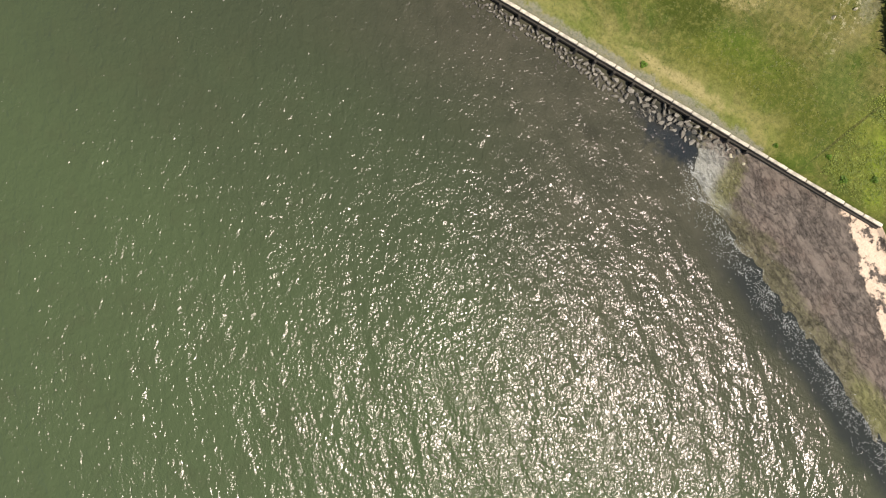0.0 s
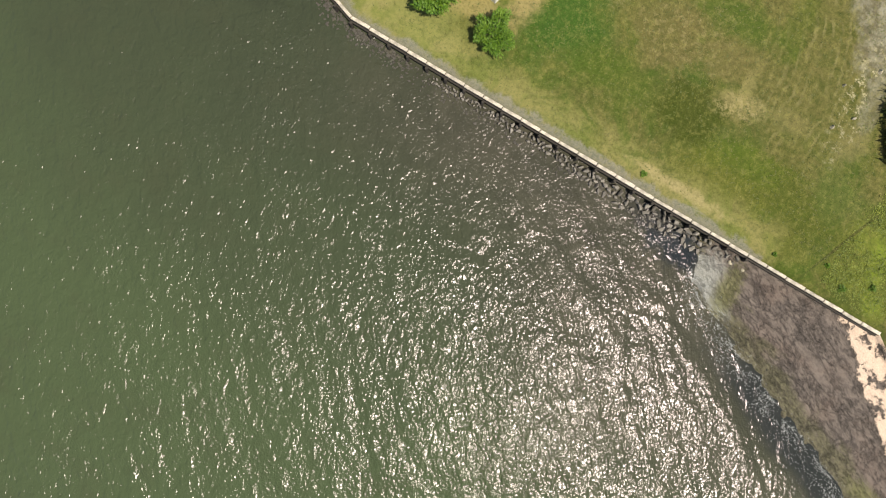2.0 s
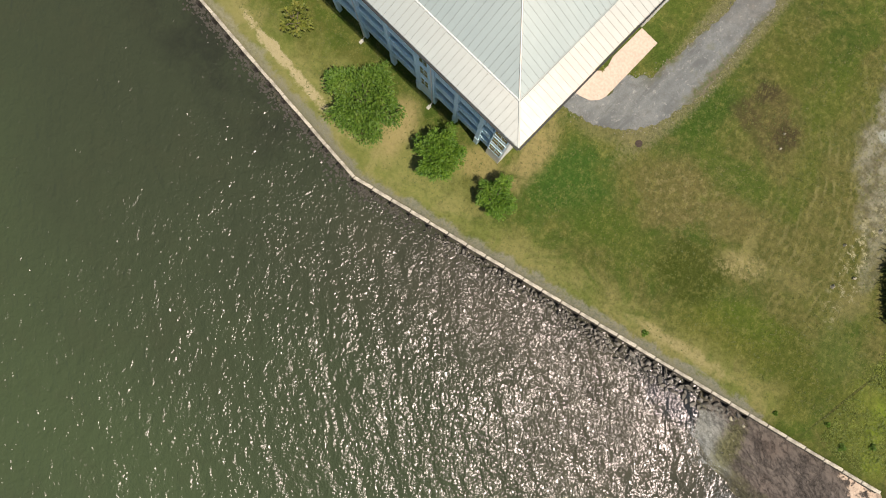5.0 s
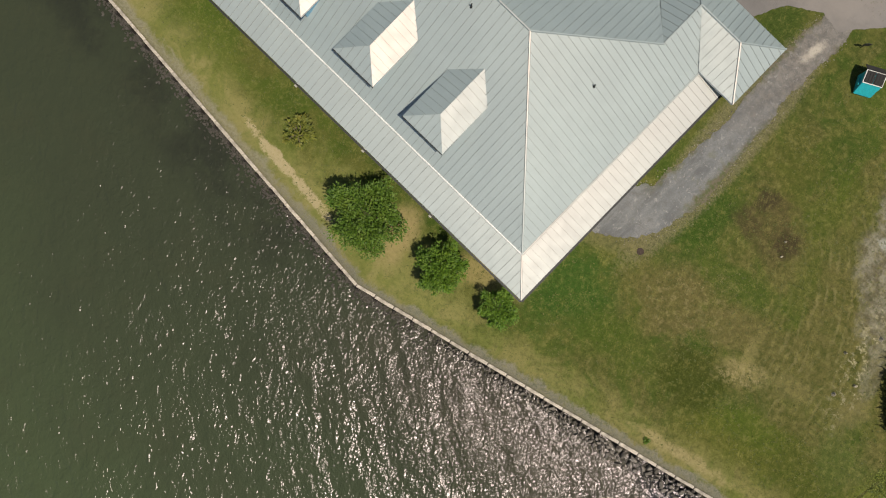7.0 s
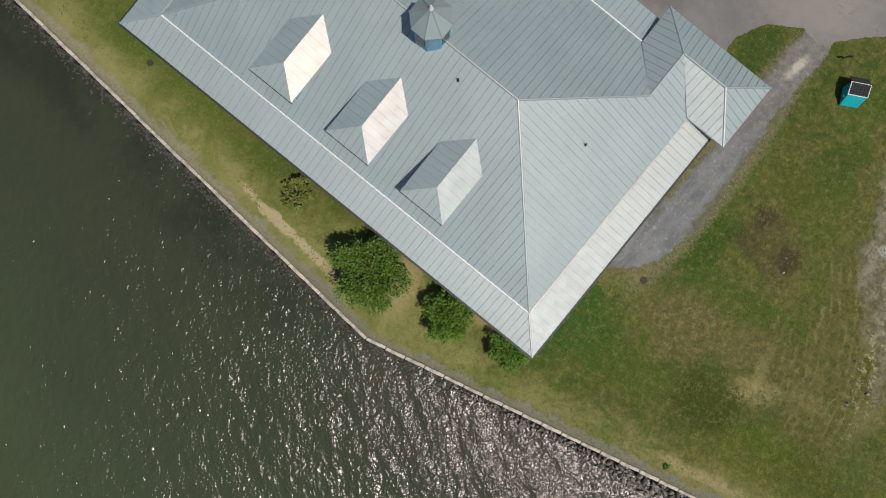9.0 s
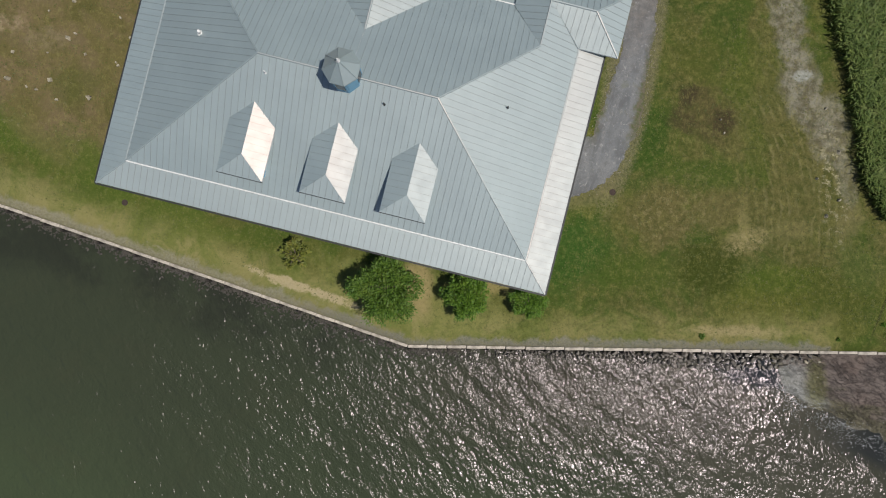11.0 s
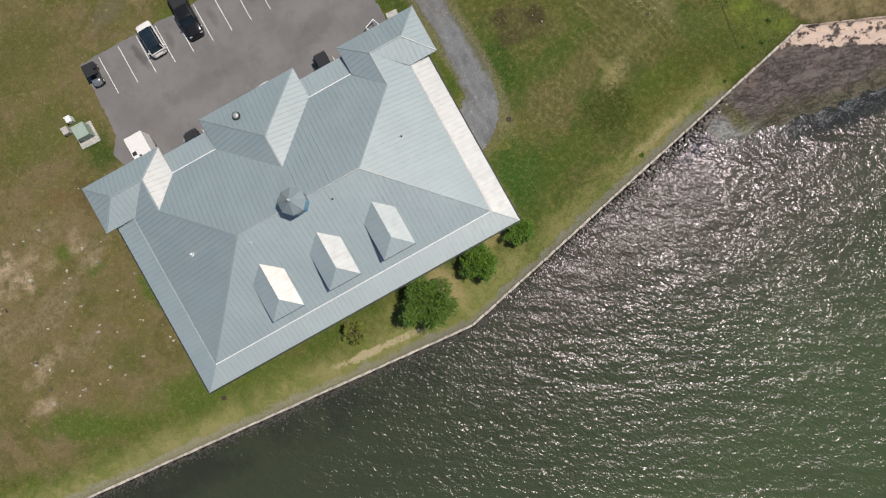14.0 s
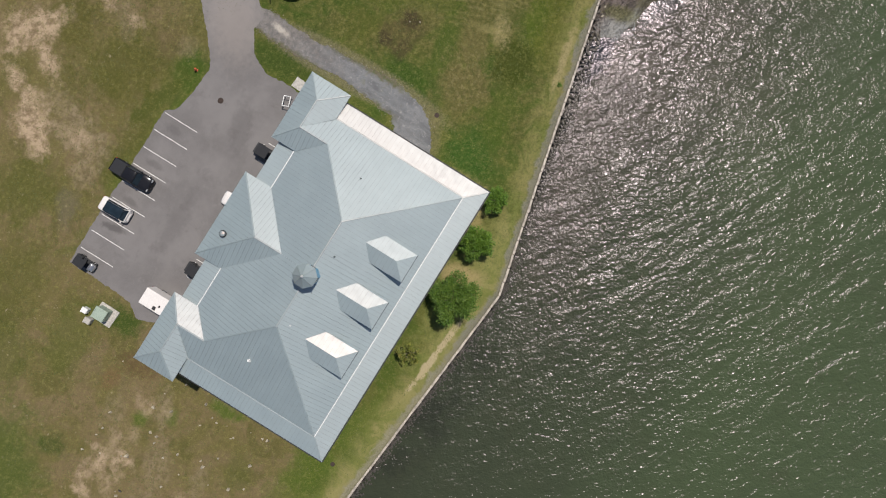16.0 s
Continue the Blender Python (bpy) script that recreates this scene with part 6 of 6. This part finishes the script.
def car(label, at, turn, L, W, H, paint, roof_paint, cab=(0.1, 0.72), belt=0.98, hood=0.86, bed_cover=False, category="car"):
    """A closed car; it faces +y. cab: where the glasshouse starts and ends along the length."""
    ob = thing("pickup_truck" if bed_cover else "car", label, category, "vehicles at the building", at=at, turn=turn)
    w = W / 2
    y = lambda f: (f - 0.5) * L
    rows = [(0.0, 0.84, 0.42, belt * 0.82), (0.015, 0.92, 0.3, belt * 0.95), (0.06, 0.98, 0.26, belt), (0.2, 1.0, 0.25, belt), (cab[1] - 0.03, 1.0, 0.25, belt), (cab[1] + 0.03, 0.99, 0.25, belt - 0.03),
            (0.9, 0.96, 0.26, hood), (0.96, 0.9, 0.28, hood - 0.1), (0.985, 0.8, 0.33, hood - 0.2), (1.0, 0.66, 0.4, hood - 0.32)]
    part("car_body", loft([ring(y(f), w * k, z0, z1) for f, k, z0, z1 in rows]), paint, ob, smooth=True)
    c0, c1 = cab
    lean0, lean1 = (0.02 if bed_cover else 0.055), 0.1
    g = []
    for f, k, z in ((c0, 0.9, belt - 0.03), (c0 + lean0, 0.78, H - 0.06), (c0 + lean0 + 0.04, 0.77, H), (c1 - lean1 - 0.04, 0.77, H), (c1 - lean1, 0.77, H - 0.05), (c1, 0.88, belt - 0.06)):
        ww = w * k
        wb = w * 0.93
        g.append([(-wb, y(f), belt - 0.1), (-ww, y(f), z - 0.05), (-ww + 0.09, y(f), z), (ww - 0.09, y(f), z), (ww, y(f), z - 0.05), (wb, y(f), belt - 0.1)])
    part("glasshouse", loft(g), DARK_GLASS, ob, "dark tinted windows")
    bm = loft([[(-w * k, y(f), z), (-w * k + 0.12, y(f), z + 0.045), (w * k - 0.12, y(f), z + 0.045), (w * k, y(f), z)] for f, k, z in
               ((c0 + lean0 - 0.005, 0.74, H - 0.05), (c0 + lean0 + 0.03, 0.78, H - 0.01), (c1 - lean1 - 0.04, 0.78, H - 0.01), (c1 - lean1 + 0.01, 0.76, H - 0.06))])
    part("roof", bm, roof_paint, ob, smooth=True)
    for s in (-1, 1):
        bm = bmesh.new()
        rod(bm, (s * w * 0.79, y(c0 + lean0 + 0.02), H + 0.05), (s * w * 0.77, y(c1 - lean1 - 0.02), H + 0.05), 0.022, 0.022, 6)
        part("roof_rail", bm, SILVER if paint is WHITE_CAR else BLACK_PLASTIC, ob)
        # pillars over the glass
        for f, g1 in ((c1, c1 - lean1), (c0, c0 + lean0)):
            bm = bmesh.new()
            rod(bm, (s * w * 0.9, y(f), belt - 0.02), (s * w * 0.77, y(g1), H - 0.03), 0.045, 0.04, 6)
            part("pillar", bm, paint, ob)
        x0, x1 = sorted((s * (w * 0.93), s * (w * 0.93 + 0.24)))
        part("mirror", soft_box(x0, x1, y(c1 - 0.055) - 0.09, y(c1 - 0.055) + 0.05, belt + 0.02, belt + 0.17, 0.04, 2), paint, ob)
        part("headlight", soft_box(min(s * w * 0.5, s * w * 0.84), max(s * w * 0.5, s * w * 0.84), y(0.95), y(0.984), hood - 0.24, hood - 0.1, 0.03, 1), LAMP_GLASS, ob)
        part("tail_light", soft_box(min(s * w * 0.66, s * w * 0.93), max(s * w * 0.66, s * w * 0.93), y(0.0), y(0.02), belt - 0.34, belt - 0.12, 0.02, 1), RED_LENS, ob)
    part("bumper", soft_box(-w * 0.8, w * 0.8, y(-0.006), y(0.03), 0.4, 0.6, 0.04, 1), BLACK_PLASTIC, ob)
    part("grille", soft_box(-w * 0.42, w * 0.42, y(0.985), y(1.001), 0.45, hood - 0.3, 0.02, 1), BLACK_PLASTIC, ob)
    if bed_cover:
        part("bed_cover", soft_box(-w * 0.86, w * 0.86, y(0.02), y(c0 - 0.015), belt + 0.0, belt + 0.06, 0.03, 2), BLACK_CLOTH, ob, "matt black folding cover over the bed")
        part("tailgate", soft_box(-w * 0.84, w * 0.84, y(-0.004), y(0.012), 0.6, belt + 0.03, 0.02, 1), paint, ob)
    else:
        bm = bmesh.new()
        rod(bm, (0, y(cab[0] + 0.02), belt + 0.12), (0.42, y(cab[0] + 0.015), belt + 0.1), 0.012, 0.012, 5)
        part("wiper", bm, BLACK_PLASTIC, ob)
    wheels(ob, L, W, y(0.18), y(0.81))
    return ob


def cart(label, at, turn, L, W, H, body, canopy):
    """An open utility cart with a canopy; it faces +y."""
    ob = thing("utility_cart", label, "golf cart", "vehicles at the building", at=at, turn=turn)
    w = W / 2
    part("chassis", soft_box(-w * 0.9, w * 0.9, -L / 2 + 0.1, L / 2 - 0.1, 0.28, 0.48, 0.05, 2), BLACK_PLASTIC, ob)
    part("hood", loft([ring(yy, w * k, 0.4, z, 0.1) for yy, k, z in ((L * 0.26, 0.8, 0.98), (L * 0.36, 0.78, 0.92), (L * 0.46, 0.68, 0.78), (L * 0.5, 0.5, 0.62))]), body, ob, smooth=True)
    part("cargo_box", soft_box(-w * 0.88, w * 0.88, -L / 2, -L * 0.2, 0.5, 0.92, 0.04, 1), BLACK_PLASTIC, ob)
    part("seat", soft_box(-w * 0.8, w * 0.8, -L * 0.16, L * 0.02, 0.5, 0.78, 0.06, 2), BLACK_CLOTH, ob)
    part("backrest", soft_box(-w * 0.8, w * 0.8, -L * 0.19, -L * 0.14, 0.75, 1.2, 0.05, 2), BLACK_CLOTH, ob)
    part("canopy", soft_box(-w * 0.92, w * 0.92, -L * 0.34, L * 0.2, H - 0.07, H, 0.035, 2), canopy, ob)
    for sx in (-1, 1):
        for y0, y1 in ((-L * 0.26, -L * 0.3), (L * 0.24, L * 0.16)):
            bm = bmesh.new()
            rod(bm, (sx * w * 0.84, y0, 0.45), (sx * w * 0.84, y1, H - 0.05), 0.025, 0.025, 6)
            part("roof_post", bm, BLACK_PLASTIC, ob)
        part("headlight", soft_box(min(sx * w * 0.45, sx * w * 0.75), max(sx * w * 0.45, sx * w * 0.75), L * 0.45, L * 0.485, 0.62, 0.74, 0.02, 1), LAMP_GLASS, ob)
    bm = bmesh.new()
    rod(bm, (-0.3 * w - 0.13, L * 0.13, 0.98), (-0.3 * w + 0.13, L * 0.13, 0.98), 0.02, 0.02, 6)
    rod(bm, (-0.3 * w, L * 0.22, 0.7), (-0.3 * w, L * 0.13, 0.98), 0.02, 0.02, 6)
    part("steering_bar", bm, BLACK_PLASTIC, ob)
    wheels(ob, L, W, -L * 0.32, L * 0.34, 0.27)
    return ob


def van(label, at, turn, L, W, H):
    ob = thing("box_van", label, "van", "vehicles at the building", at=at, turn=turn)
    w = W / 2
    part("cargo_body", soft_box(-w, w, -L / 2, L * 0.27, 0.45, H, 0.07, 2), WHITE_CAR, ob)
    part("cab", loft([ring(y, w * k, 0.35, z, 0.12) for y, k, z in ((L * 0.27, 0.95, H - 0.3), (L * 0.34, 0.94, H - 0.4), (L * 0.41, 0.92, 1.15), (L * 0.48, 0.86, 0.98), (L * 0.5, 0.75, 0.8))]), WHITE_CAR, ob, smooth=True)
    part("windscreen", loft([[(-w * 0.82, y, z), (w * 0.82, y, z), (w * 0.82, y, z - 0.04), (-w * 0.82, y, z - 0.04)] for y, z in ((L * 0.343, H - 0.36), (L * 0.412, 1.19))]), DARK_GLASS, ob)
    part("roof_hatch", soft_box(0.42, 0.86, -L * 0.5 + 1.75, -L * 0.5 + 2.15, H, H + 0.1, 0.02, 1), BLACK_PLASTIC, ob)
    part("roof_vent", soft_box(0.05, 0.3, -L * 0.5 + 2.3, -L * 0.5 + 2.5, H, H + 0.07, 0.02, 1), BLACK_PLASTIC, ob)
    for s in (-1, 1):
        part("rear_door", soft_box(min(s * 0.02, s * w * 0.95), max(s * 0.02, s * w * 0.95), -L / 2 - 0.03, -L / 2 + 0.004, 0.55, H - 0.1, 0.01, 1), WHITE_CAR, ob)
        part("tail_light", soft_box(min(s * w * 0.85, s * w * 0.98), max(s * w * 0.85, s * w * 0.98), -L / 2 - 0.05, -L / 2 - 0.03, 0.8, 1.1, 0.01, 1), RED_LENS, ob)
    for k in range(5):
        y = -L / 2 + 0.25 + k * 0.72
        part("roof_bow", soft_box(-w * 0.94, w * 0.94, y, y + 0.04, H - 0.002, H + 0.012, 0.005, 1), WHITE_CAR, ob)
    wheels(ob, L, W, -L * 0.28, L * 0.36, 0.36)
    return ob


car("black pickup truck with a covered bed parked in a bay", (-3.7, 25.2, 0.03), 180, 5.3, 1.88, 1.8, BLACK, BLACK, (0.36, 0.76), 1.12, 1.02, True, "pickup truck")
car("white hatchback with a dark glass roof parked in a bay", (-8.3, 24.75, 0.03), 182, 3.9, 1.76, 1.5, WHITE_CAR, DARK_GLASS, (0.2, 0.93), 0.96, 0.86)
cart("dark utility cart with a pale nose at the bay's edge", (-15.65, 24.45, 0.03), 176, 2.6, 1.22, 1.7, SILVER, BLACK_CLOTH)
van("white box van backed up beside the corner tower", (-14.67, 13.2, 0.03), 180, 5.4, 2.08, 2.45)
cart("utility cart with a black canopy and a white nose", (7.0, 13.05, 0.03), 180, 2.8, 1.5, 1.75, WHITE_CAR, BLACK_CLOTH)
cart("grey utility cart with a dark canopy facing the building", (-9.45, 12.4, 0.03), 180, 3.0, 1.45, 1.75, SILVER, BLACK_CLOTH)
car("white saloon car parked close to the north wing", (0.05, 12.5, 0.03), 4, 4.4, 1.75, 1.45, WHITE_CAR, WHITE_CAR, (0.12, 0.74), 0.94, 0.82)

# white barrier frame and a pale slab beside the corner tower
frame_ob = thing("barrier_frame", "white tubular barrier frame standing on asphalt", "barrier", at=(13.6, 14.2, 0.03), turn=20)
for p, q in (((-0.6, -0.4), (0.6, -0.4)), ((0.6, -0.4), (0.6, 0.4)), ((0.6, 0.4), (-0.6, 0.4)), ((-0.6, 0.4), (-0.6, -0.4))):
    bm = bmesh.new()
    rod(bm, (*p, 0.9), (*q, 0.9), 0.05, 0.05, 8)
    part("rail", bm, WHITE_TRIM, frame_ob)
    bm = bmesh.new()
    rod(bm, (*p, 0), (*p, 0.9), 0.05, 0.05, 8)
    part("post", bm, WHITE_TRIM, frame_ob)
sheet("doorstep_slab", [(15.5, 13.3), (16.8, 13.2), (16.9, 14.9), (15.6, 15.0)], 0.08, CONCRETE, "pale concrete slab at the edge of the car park", 0.15)
